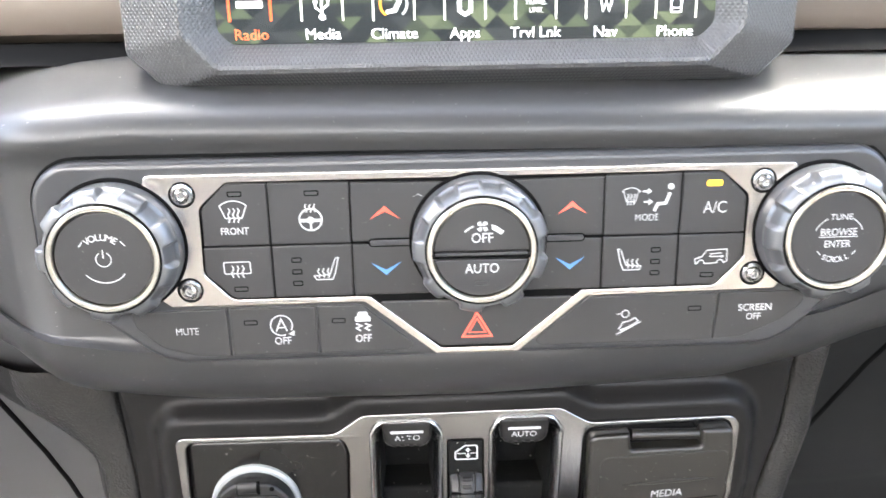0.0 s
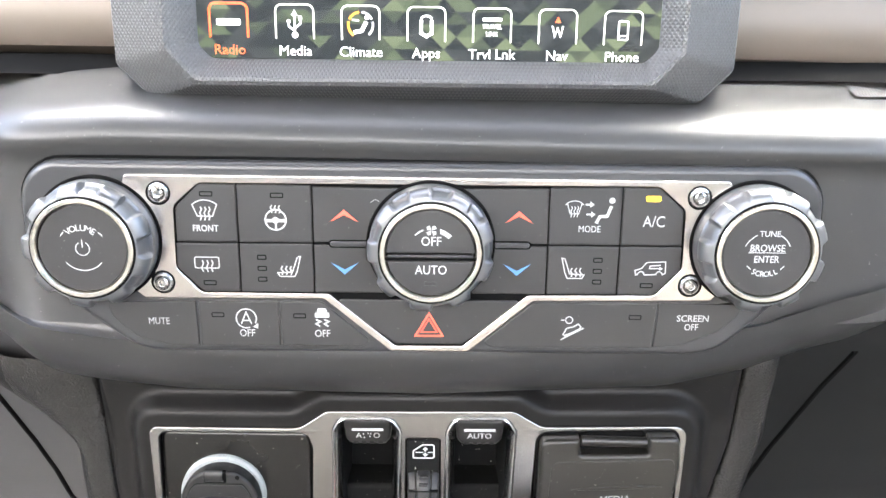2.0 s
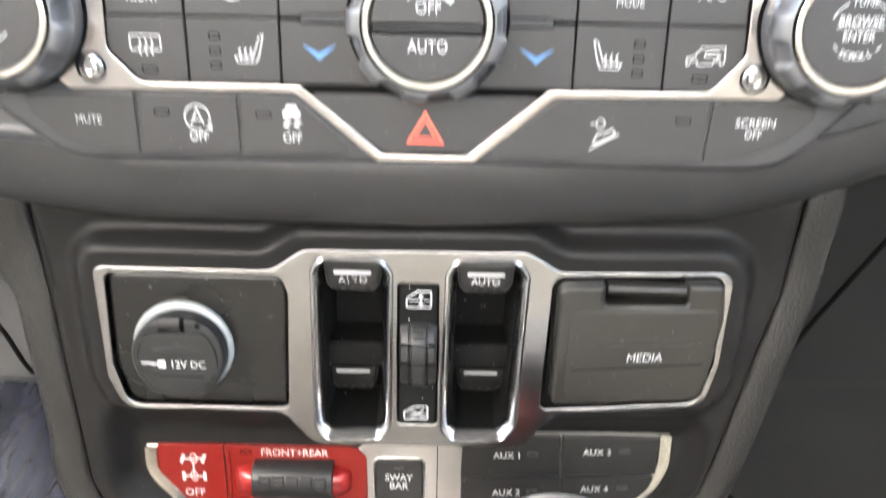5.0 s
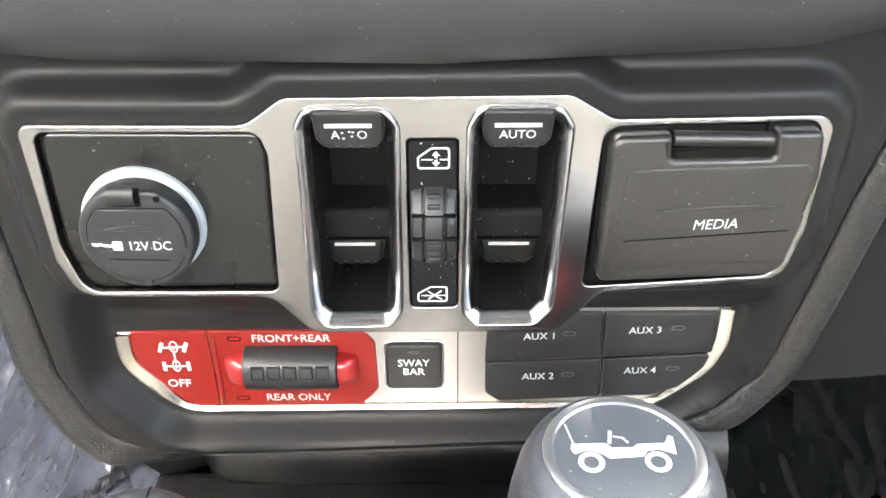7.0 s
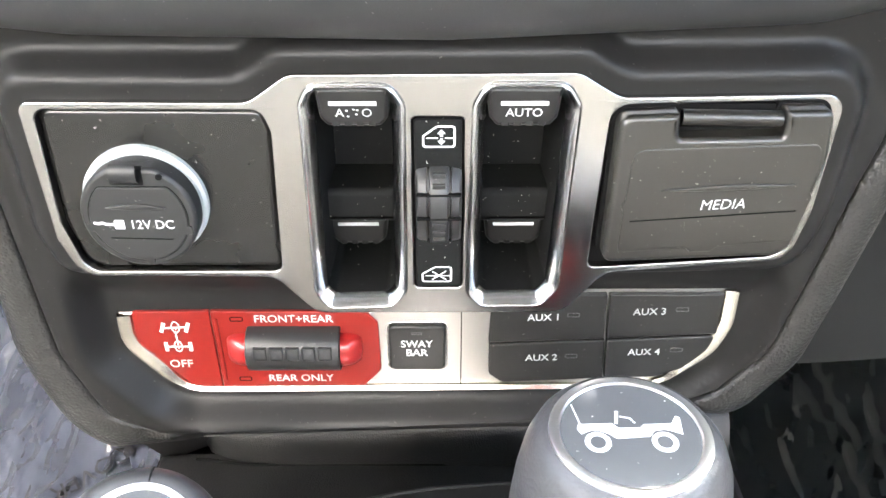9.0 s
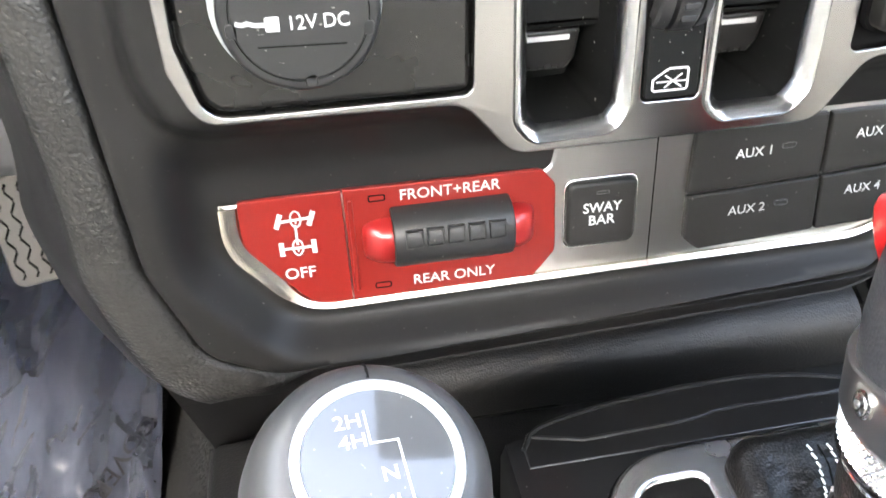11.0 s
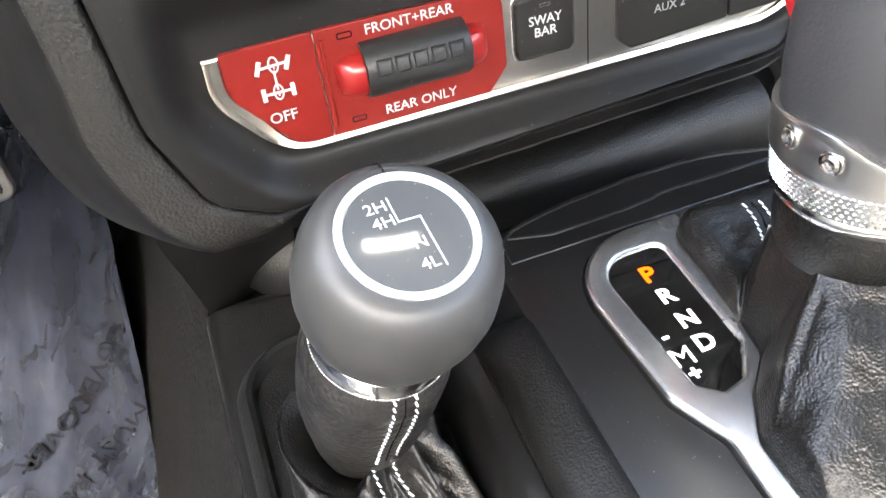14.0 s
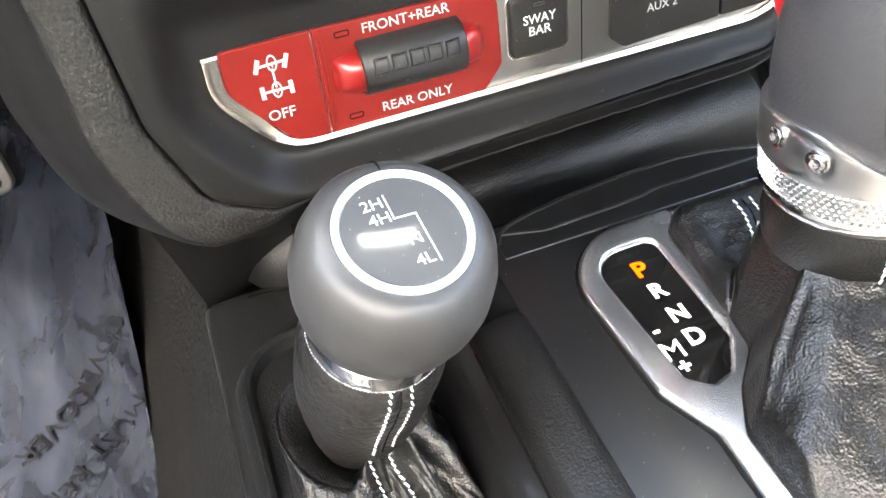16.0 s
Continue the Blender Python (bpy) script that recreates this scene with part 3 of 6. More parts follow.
        if i == 2:
            for a0, a1, mt in ((235, 165, UI_AMBER), (155, 95, UI_AMBER), (85, 25, UI_GREY), (15, -50, UI_GREY)):
                bm = bmesh.new()
                ribbon(bm, arc(0, 0, 4.7, a0, a1, 8), 1.1)
                print_part("gauge_segment", bm, wall_m(x, y - 0.06, z + 10.2), mt, scr)
        if i == 5:
            bm = bmesh.new()
            blob(bm, [(-1.2, 2), (1.2, 2), (0, 4.4)])
            print_part("needle", bm, wall_m(x, y - 0.06, z + 10.4), UI_ORANGE, scr)
    bm = bmesh.new()
    ribbon(bm, [(37.5, 696), (37.5, 760)], 0.5)
    print_part("divider", bm, Matrix.Translation((0, y, 0)) @ Matrix.Rotation(radians(90), 4, "X"), UI_GREY, scr)
    words("Weather", 3.4, wall_m(50.5, y, 697.4), UI_WHITE, scr, "caption")


def screen_material():
    """Dark green and grey facets of a camouflage picture, lit from behind."""
    m = bpy.data.materials.new("screen_picture")
    m.use_nodes = True
    n, link = m.node_tree.nodes, m.node_tree.links.new
    b = n["Principled BSDF"]
    co = n.new("ShaderNodeTexCoord")
    sep = n.new("ShaderNodeSeparateXYZ")
    link(co.outputs["Object"], sep.inputs[0])

    def op(kind, a, bb=None, c=None):
        o = n.new("ShaderNodeMath")
        o.operation = kind
        for k, v in enumerate((a, bb, c)):
            if v is None:
                continue
            if isinstance(v, (int, float)):
                o.inputs[k].default_value = v
            else:
                link(v, o.inputs[k])
        return o.outputs[0]

    u = op("MULTIPLY", sep.outputs["X"], 1000 / 9.5)
    v = op("MULTIPLY", sep.outputs["Z"], 1000 / 4.7)
    p = op("MULTIPLY_ADD", v, 0.5, u)
    q = op("MULTIPLY_ADD", v, -0.5, u)
    row = op("MULTIPLY", v, 1.0)
    comb = n.new("ShaderNodeCombineXYZ")
    for k, s in enumerate((p, q, row)):
        link(op("FLOOR", s), comb.inputs[k])
    wn_ = n.new("ShaderNodeTexWhiteNoise")
    wn_.noise_dimensions = "3D"
    link(comb.outputs[0], wn_.inputs["Vector"])
    ramp = n.new("ShaderNodeValToRGB")
    ramp.color_ramp.interpolation = "CONSTANT"
    e = ramp.color_ramp.elements
    e[0].color, e[1].position, e[1].color = (0.012, 0.016, 0.018, 1), 0.4, (0.03, 0.035, 0.038, 1)
    for pos, colour in ((0.6, (0.045, 0.06, 0.04, 1)), (0.74, (0.075, 0.10, 0.06, 1)), (0.9, (0.12, 0.15, 0.09, 1))):
        x = e.new(pos)
        x.color = colour
    link(wn_.outputs["Value"], ramp.inputs["Fac"])
    b.inputs["Base Color"].default_value = (0.01, 0.01, 0.01, 1)
    b.inputs["Roughness"].default_value = 0.12
    link(ramp.outputs["Color"], b.inputs["Emission Color"])
    b.inputs["Emission Strength"].default_value = 0.1
    return m


SCREEN = screen_material()
UI_WHITE = material("screen_white", (0.8, 0.8, 0.8), 0.4, glow=0.06, glow_colour=(1, 1, 1))
UI_CREAM = material("screen_cream", (0.7, 0.7, 0.6), 0.4, glow=0.03, glow_colour=(1, 0.95, 0.75))
UI_AMBER = material("screen_amber", (0.5, 0.2, 0.01), 0.4, glow=0.05, glow_colour=(1, 0.33, 0.02))
UI_GREY = material("screen_grey", (0.4, 0.4, 0.4), 0.4, glow=0.012, glow_colour=(1, 1, 1))
YELLOW = material("yellow_lamp", (0.6, 0.4, 0.02), 0.4, glow=0.09, glow_colour=(1.0, 0.5, 0.04))
UI_ORANGE = material("screen_orange", (0.5, 0.06, 0.01), 0.4, glow=0.06, glow_colour=(1, 0.1, 0.01))
touch_screen()

# ---- climate control panel ----
PLATE_OUT = rounded([(-153.5, 632), (149, 631.5), (149, 592), (113, 556), (-113, 556), (-153.5, 588)], [16, 16, 20, 26, 26, 20], 8)
STRIP_OUT = rounded([(-113.5, 627), (112.5, 626.3), (113.5, 621), (100, 602), (112, 583), (108.5, 579.2), (40.2, 578.6), (15.4, 557.6), (-15.0, 557.6), (-40.4, 578.8),
                     (-109, 578.8), (-114, 583), (-101, 602), (-114.5, 622)], [2, 2, 1.5, 14, 1.5, 2, 3, 3, 3, 3, 2, 1.5, 14, 1.5], 4)
STRIP_IN = rounded([(-86, 623.8), (86, 623.8), (96.3, 615), (96.6, 592), (87, 581.4), (38, 581.0), (13.4, 560), (-13.2, 560), (-38.4, 581.0), (-87, 581.2), (-96.3, 591), (-95.8, 615)],
                   [4, 4, 4, 4, 5, 2, 2, 2, 2, 5, 4, 4], 4)
KNOBS = [(-125.2, 602.0), (0.6, 601.3), (123.0, 602.3)]


def trapezoid(pts, r=1.2):
    return rounded(pts, r, 3)


def knob(t, x, z):
    """A rotary knob: plain metallic barrel with raised teeth round its front edge, a slim bright ring and a flat black face."""
    depth = (0.0, 0.0, 0.0, 0.0, 0.05, 0.075, 0.088, 0.09, 0.075, 0.035, 0.0, 0.0)

    def teeth(a, i):
        c = math.cos(9 * (a - 0.36))
        return 1 - depth[min(i, 11)] * (1 - max(0.0, min(1.0, (c + 0.28) * 2.6)))

    prof = [(23.3, -1.5), (23.2, 3.0), (22.9, 5.4), (22.8, 6.4), (23.2, 7.2), (23.5, 8.4), (23.5, 10.6), (23.0, 12.2), (21.8, 13.6), (20.4, 14.3), (19.2, 14.4), (18.2, 13.4)]
    k = part("knob", moved(lathe(prof, 270, teeth), wall_m(x, 0, z)), GRIP, t, "grey metallic knob with a toothed grip")
    part("gap", moved(lathe([(24.5, 0.0), (24.4, 0.95), (22.8, 1.0)], 96), wall_m(x, 0, z)), GAP, k)
    part("ring", moved(lathe([(18.7, 13.8), (18.5, 15.1), (18.1, 15.5), (16.9, 15.4), (16.5, 14.8), (16.3, 13.0)], 144), wall_m(x, 0, z)), CHAMPAGNE, k, "bright metal ring")
    part("ring_gap", moved(lathe([(19.3, 14.1), (19.2, 14.55), (18.5, 14.5)], 96), wall_m(x, 0, z)), GAP, k)
    return k


def climate_panel():
    t = thing("climate_control_panel", "black climate control panel with three knobs and metal frame", "control panel")
    part("faceplate", slab(PLATE_OUT, 0.6, 8, 2.9, seg=6), PLATE, t, "satin black faceplate")
    part("edge_gap", slab(grown(PLATE_OUT, 1.1), 4.6, 8, 0), GAP, t)
    part("recess", slab(grown(STRIP_IN, 1.0), 0.5, 5, 0), GAP, t)
    part("metal_strip", slab(STRIP_OUT, -0.7, 3, 0.5, [STRIP_IN]), SILVER, t, "brushed metal frame strip")
    for sx, sz in ((-101, 620), (101, 620), (-101.6, 585.3), (100.2, 585.6)):
        part("screw_seat", moved(lathe([(4.7, -0.1), (4.6, 0.3), (3.6, 0.35)], 32), wall_m(sx, -0.5, sz)), GAP, t)
        s = part("screw", moved(lathe([(3.9, 0), (3.9, 0.5), (3.4, 1.1), (2.9, 1.2), (2.5, 0.7), (2.2, 1.6), (1.5, 2.0), (1.1, 1.9), (0.9, 0.9), (0, 0.9)], 24), wall_m(sx, -0.5, sz)), STEEL, t, "bright button-head screw")

    def button(name, pts, r=1.0, front=-0.2, label="", mat=BUTTON):
        return part(name, slab(rounded(pts, r, 4), front, 4, 0.45), mat, t, label)

    def lamp(b, x, z, on=False, w=5.0):
        bm = bmesh.new()
        if on:
            slab(box_outline(x - w / 2, z - 1.1, x + w / 2, z + 1.1, 0.7), -0.45, 0.5, 0.15, bm=bm)
            part("lamp", bm, YELLOW, b, "lit yellow lamp")
        else:
            o = box_outline(x - w / 2, z - 1.0, x + w / 2, z + 1.0, 0.5)
            slab(o, -0.3, 0.5, 0.08, [grown(o, -0.42)], bm=bm, seg=1)
            part("lamp", bm, GAP, b)

    g = 0.25
    # upper block of buttons, left and right of the middle knob
    zt, zm, zb = 623.4, 600.9, 581.6
    cols = [(-95.6, -72.2), (-72.2, -44.0), (-44.0, -9.0)]
    front_defrost = button("button", [(-95.4, zm + g), (-72.2 - g, zm + g), (-72.2 - g, zt), (-86, zt), (-95.2, 614.6)], [0.6, 0.6, 0.6, 3, 3])
    wheel_heat = button("button", [(-72.2 + g, zm + g), (-44 - g, zm + g), (-44 - g, zt - 0.3), (-72.2 + g, zt)], 0.6)
    up_l = button("button", [(-44 + g, zm + 0.6), (-10, zm + 0.6), (-10, zt - 1), (-44 + g, zt - 0.6)], 0.6)
    rear_defrost = button("button", [(-95.8, zm - g), (-72.2 - g, zm - g), (-72.2 - g, zb), (-86.5, zb), (-96, 591.2)], [0.6, 0.6, 0.6, 4, 3])
    seat_l = button("button", [(-72.2 + g, zm - g), (-44 - g, zm - g), (-44 - g, zb - 0.1), (-72.2 + g, zb)], 0.6)
    down_l = button("button", [(-44 + g, zm - 0.6), (-10, zm - 0.6), (-10, zb - 0.2), (-44 + g, zb - 0.2)], [0.6, 0.6, 6, 0.6])
    up_r = button("button", [(45 - g, zm + 0.6), (11, zm + 0.6), (11, zt - 1), (45 - g, zt - 0.6)], 0.6)
    mode = button("button", [(45 + g, zm + g), (72.4 - g, zm + g), (72.4 - g, zt), (45 + g, zt - 0.3)], 0.6)
    ac = button("button", [(72.4 + g, zm + g), (95.8, zm + g), (95.6, 614.8), (86.2, zt), (72.4 + g, zt)], [0.6, 0.6, 3, 3, 0.6])
    down_r = button("button", [(45 - g, zm - 0.6), (11, zm - 0.6), (11, zb - 0.2), (45 - g, zb - 0.2)], [0.6, 0.6, 6, 0.6])
    seat_r = button("button", [(45 + g, zm - g), (72.4 - g, zm - g), (72.4 - g, zb), (45 + g, zb - 0.1)], 0.6)
    recirc = button("button", [(72.4 + g, zm - g), (96, zm - g), (96.2, 592), (86.8, zb), (72.4 + g, zb)], [0.6, 0.6, 3, 4, 0.6])
    for x0, x1 in ((-37.5, -12), (22, 38)):
        slab_bm = slab(box_outline(x0, zm - 1.0, x1, zm + 1.0, 0.9), -0.9, 2, 0.4)
        part("divider", slab_bm, PLATE, t, "raised divider between two buttons")
        part("divider_gap", slab(box_outline(x0 - 0.6, zm - 1.6, x1 + 0.6, zm + 1.6, 1.4), -0.3, 2, 0), GAP, t)
    # lower row
    z0, z1 = 559.2, 577.6
    mute = button("button", [(-124, 577), (-90, z1), (-89.6, z0), (-101, z0), (-114, 563), (-122.5, 571)], [1.5, 0.6, 0.6, 8, 8, 5])
    stop = button("button", [(-89.0, z1), (-58.2, z1), (-57.9, z0), (-88.8, z0)], 0.6)
    esc = button("button", [(-57.4, z1), (-41.4, z1), (-22.4, 561.4), (-26, z0), (-57.3, z0)], [0.6, 2, 3, 2, 0.6])
    haz = button("button", [(-36.6, 578.6), (36.6, 578.6), (13.2, 560.6), (-13, 560.6)], [1, 1, 2, 2])
    hill = button("button", [(41.2, z1 + 0.4), (88.6, z1 + 0.6), (87.2, z0 + 0.4), (25, z0), (20.6, 561.2)], [2, 0.6, 0.6, 2, 3])
    scr_off = button("button", [(89.2, z1 + 0.6), (121, 578), (120.6, 573.5), (113, 566.5), (98.5, z0 + 1.2), (87.9, z0 + 0.6)], [0.6, 1.5, 4, 8, 6, 0.6])
    Y = -0.2
    # lettering
    for s, sz, x, z, b in (("FRONT", 2.5, -84.3, 606.4, front_defrost), ("MODE", 2.5, 60.4, 607.4, mode), ("MUTE", 2.7, -104.6, 569.2, mute), ("OFF", 2.9, -70.6, 564.5, stop),
                           ("OFF", 2.9, -41.4, 564.5, esc), ("SCREEN", 2.6, 102.8, 571.9, scr_off), ("OFF", 2.6, 102.4, 568.3, scr_off), ("A/C", 4.3, 84.7, 610.4, ac)):
        words(s, sz, wall_m(x, Y, z), PRINT, b, "lettering", bold=0.04 if sz < 4 else 0.0, stretch=0.97 if s == "SCREEN" else 0.84)

    def sign(b, bm, x, z, mat=PRINT):
        print_part("symbol", bm, wall_m(x, Y - 0.02, z), mat, b)

    def defrost(bm, w=4.6):
        ribbon(bm, [(-w, 2.4), *arc(0, -2.6, 6.8, 132, 48, 8), (w, 2.4), (w * 0.62, -2.0), (-w * 0.62, -2.0)], 0.5, 0, True)
        for k in (-1.6, 0, 1.6):
            ribbon(bm, [(k, 1.6), (k + 0.5, 0.6), (k - 0.3, -0.8), (k + 0.3, -2.2), (k - 0.2, -3.6)], 0.55, 0.03)
        return bm

    sign(front_defrost, defrost(bmesh.new()), -84.2, 613.2)
    bm = bmesh.new()
    ribbon(bm, box_outline(-4.6, -1.7, 4.6, 2.6, 0.6), 0.5, 0, True)
    for k in (-1.8, 0, 1.8):
        ribbon(bm, [(k, 1.4), (k + 0.5, 0.2), (k - 0.3, -1.6), (k + 0.3, -3.2)], 0.55, 0.03)
    sign(rear_defrost, bm, -84.6, 592.6)
    bm = bmesh.new()
    ribbon(bm, circle(0, -1, 3.9, 28), 0.7, 0, True)
    blob(bm, box_outline(-3.8, -1.9, 3.8, -0.7, 0.4), 0.03)
    ribbon(bm, [(0, -1.5), (0, -4.6)], 0.8, 0.05)
    blob(bm, circle(0, -1.2, 1.3, 12), 0.07)
    for k in (-1.5, 0, 1.5):
        ribbon(bm, [(k, 1.6), (k + 0.4, 2.6), (k - 0.3, 3.6), (k + 0.2, 4.6)], 0.5, 0.09)
    sign(wheel_heat, bm, -57.8, 611.0)

    def seat(flip):
        bm = bmesh.new()
        f = -1 if flip else 1
        ribbon(bm, [(f * p, q) for p, q in ((3.6, 4.2), (4.6, 4.4), (3.2, -1.6), (2.2, -3.6), (-3.4, -3.6), (-4.2, -2.2), (1.4, -1.8), (3.4, 4.0))], 0.5, 0, False)
        for k in (-2.6, -0.9, 0.8):
            ribbon(bm, [(f * k, -3.0), (f * k + 0.5, -1.8), (f * k - 0.3, -0.6), (f * k + 0.3, 0.6)], 0.55, 0.03)
        return bm

    sign(seat_l, seat(False), -53.6, 591.4)
    sign(seat_r, seat(True), 55.2, 591.6)
    for x, b in ((-63.7, seat_l), (64.4, seat_r)):
        for z in (595.3, 590.9, 586.6):
            lamp(b, x, z, w=3.6)
    for x, z, b in ((-83.4, 619.7, front_defrost), (-57.1, 619.4, wheel_heat), (-83.9, 585.0, rear_defrost), (83.6, 585.3, recirc), (-81.7, 572.0, stop), (-50.1, 571.8, esc), (80.2, 572.3, hill)):
        lamp(b, x, z)
    lamp(ac, 83.9, 619.4, True, 5.6)
    for b, x, z, s, mt in ((up_l, -32.1, 611.6, 1, RED_PRINT), (up_r, 33.8, 611.6, 1, RED_PRINT), (down_l, -32.2, 591.4, -1, BLUE_PRINT), (down_r, 33.5, 591.4, -1, BLUE_PRINT)):
        bm = bmesh.new()
        blob(bm, [(-5.4, -2.2 * s), (0, 2.6 * s), (5.4, -2.2 * s), (0, 0.6 * s)])
        sign(b, bm, x, z, mt)
    bm = bmesh.new()
    ribbon(bm, [(-1.6, -0.6), (0, 0.5), (1.6, -0.3)], 0.2)
    sign(up_l, bm, -20.4, 617.7, GREY_PRINT)
    # mode: windscreen, arrows and seated outline drawn as bars
    bm = bmesh.new()
    defrost(bm, 3.6)
    bm.transform(Matrix.Translation((-6.4, 0.6, 0)) @ Matrix.Diagonal((0.72, 0.8, 1, 1)))
    for ax, az in ((-0.8, 2.6), (-0.3, -1.2)):
        ribbon(bm, [(ax - 1.6, az), (ax + 0.4, az)], 0.8, 0.1)
        blob(bm, [(ax + 0.2, az - 1.2), (ax + 0.2, az + 1.2), (ax + 1.8, az)], 0.12)
    ribbon(bm, [(7.4, 2.0), (6.0, -1.8), (3.2, -2.0), (2.0, -4.6)], 1.4, 0.14)
    blob(bm, circle(7.6, 4.2, 1.15, 12), 0.16)
    sign(mode, bm, 60.8, 614.4)
    # recirculation: outline of an off-roader
    bm = bmesh.new()
    ribbon(bm, [(-5.6, -2.4), (-5.9, -0.6), (-3.4, 0.2), (-1.6, 2.6), (5.6, 2.9), (5.8, -1.6), (4.8, -2.2), *arc(3.4, -2.2, 1.2, 0, 180, 6), (-2.2, -2.4), *arc(-3.6, -2.2, 1.2, 0, 180, 6)], 0.5, 0, True)
    ribbon(bm, [(3.8, 1.5), (-0.2, 1.2), (-0.4, 0.2), (3.6, 0.2)], 0.5, 0.04)
    blob(bm, [(3.4, 0.9), (3.4, -0.6), (4.8, 0.2)], 0.06)
    sign(recirc, bm, 84.7, 592.0)
    # engine stop, stability off, hill descent
    bm = bmesh.new()
    ribbon(bm, arc(0, 0, 3.9, -30, 290, 30), 0.6)
    blob(bm, [(2.4, -3.4), (4.6, -1.8), (4.4, -4.2)], 0.03)
    ribbon(bm, [(-2.0, -2.2), (0, 2.6), (2.0, -2.2)], 0.6, 0.05)
    ribbon(bm, [(-1.3, -0.8), (1.3, -0.8)], 0.55, 0.07)
    sign(stop, bm, -70.8, 570.6)
    bm = bmesh.new()
    blob(bm, rounded([(-2.2, 1.6), (2.2, 1.6), (1.6, 4.0), (-1.6, 4.0)], 0.5, 2))
    blob(bm, box_outline(-2.8, 0.2, 2.8, 2.2, 0.4), 0.03)
    for k in (-1.5, 1.7):
        ribbon(bm, [(k - 0.9, -0.6), (k + 0.9, -1.4), (k - 0.9, -2.4), (k + 0.7, -3.4)], 0.75, 0.06)
    sign(esc, bm, -41.4, 571.0)
    bm = bmesh.new()
    for s, w in ((5.3, 0.9), (3.1, 0.55)):
        ribbon(bm, [(0, s * 1.02), (-s, -s * 0.72), (s, -s * 0.72)], w, 0, True)
    sign(haz, bm, 0.1, 567.8, RED_PRINT)
    bm = bmesh.new()
    ribbon(bm, [(-4.4, -4.6), (4.6, 0.4)], 0.6)
    ribbon(bm, [(-3.6, -2.6), (-2.2, 0.2), (0.4, 0.8), (2.2, 2.0), (3.4, 0.8), (2.6, -0.2)], 0.6, 0.03)
    ribbon(bm, [(-3.2, -2.9), (-1.0, -2.2), (2.8, -0.2)], 0.9, 0.05)
    ribbon(bm, circle(-1.4, 3.6, 1.4, 14), 0.5, 0.07, True)
    ribbon(bm, [(-4.6, 3.6), (-3.2, 3.6)], 0.5, 0.09)
    sign(hill, bm, 56.0, 567.4)
    # knobs
    kl, kc, kr = [knob(t, x, z) for x, z in KNOBS]
    for k, (x, z) in zip((kl, kc, kr), KNOBS):
        f = -14.2
        if k is not kc:
            face = part("face", slab(circle(x, z, 16.1, 64), f, -10, 0.4), BUTTON, k)
        else:
            up = [q for q in circle(x, z, 16.1, 96) if q[1] > z - 0.2]
            dn = [q for q in circle(x, z, 16.1, 96) if q[1] < z - 2.2]
            face = part("upper_button", slab(up, f, -10, 0.4), BUTTON, k)
            face2 = part("lower_button", slab(dn, f, -10, 0.4), BUTTON, k)
            part("divider", slab(box_outline(x - 15.6, z - 1.7, x + 15.6, z - 0.7, 0.3), f + 0.1, -10, 0.2), PLATE, k)
            part("recess", slab(circle(x, z, 16.1, 64), -12.5, -8, 0), GAP, k)
            words("OFF", 3.4, wall_m(x + 0.2, f, z + 4.4), PRINT, face, "lettering", bold=0.02, stretch=0.88)
            words("AUTO", 3.4, wall_m(x + 0.2, f, z - 6.4), PRINT, face2, "lettering", bold=0.02, stretch=0.86)
            bm = bmesh.new()
            for a in (20, 110, 200, 290):
                blob(bm, [(math.cos(radians(a + d)) * r, math.sin(radians(a + d)) * r) for d, r in ((0, 0.3), (0, 2.0), (35, 2.2), (60, 1.6), (50, 0.3))], 0.01)
            ribbon(bm, [(-6.0, -1.8), (-4.6, -0.7), (-3.0, 0.2)], 0.7, 0.03)
            blob(bm, [(3.0, 0.7), (5.0, -0.1), (7.4, -1.9), (6.2, -3.0), (4.6, -1.9), (3.2, -1.2)], 0.05)
            print_part("symbol", bm, wall_m(x + 0.3, f - 0.02, z + 8.6), PRINT, face)
            o = box_outline(x - 2.4, z - 12.4, x + 2.4, z - 10.6, 0.4)
            part("lamp", slab(o, f - 0.12, f + 1, 0.1, [grown(o, -0.3)], seg=1), PLATE, face2)
        if k is kl:
            bent_words("VOLUME", 2.3, x - 0.2, f, z - 0.6, 8.2, 1.9, PRINT, face)
            bm = bmesh.new()
            ribbon(bm, arc(0, 0, 2.5, 118, 422, 24), 0.4)
            ribbon(bm, [(0, 0.4), (0, 3.4)], 0.45, 0.03)
            ribbon(bm, arc(0, 0.2, 8.4, 220, 320, 16), 0.45, 0.03)
            ribbon(bm, [(-7.6, 4.6), (-6.2, 6.2)], 0.45, 0.03)
            ribbon(bm, [(7.6, 4.6), (6.2, 6.2)], 0.45, 0.03)
            print_part("symbol", bm, wall_m(x, f - 0.02, z), GREY_PRINT, face)
        if k is kr:
            words("BROWSE", 2.6, wall_m(x, f, z + 2.0), PRINT, face, "lettering", bold=0.04, stretch=0.87)
            words("ENTER", 2.5, wall_m(x, f, z - 2.2), PRINT, face, "lettering", bold=0.04, stretch=0.87)
            words("TUNE", 2.1, wall_m(x + 0.4, f, z + 7.4), PRINT, face, "lettering", bold=0.03)
            bent_words("SCROLL", 2.0, x - 0.2, f, z + 1.4, -9.2, -1.65, PRINT, face)
            bm = bmesh.new()
            ribbon(bm, [(-6.8, 0.4), (6.8, 0.4)], 0.35)
            ribbon(bm, arc(0, -1.0, 9.0, 155, 118, 8), 0.45, 0.03)
            ribbon(bm, arc(0, -1.0, 9.0, 25, 62, 8), 0.45, 0.03)
            ribbon(bm, [(-6.8, -4.6), (-5.4, -6.0)], 0.45, 0.03)
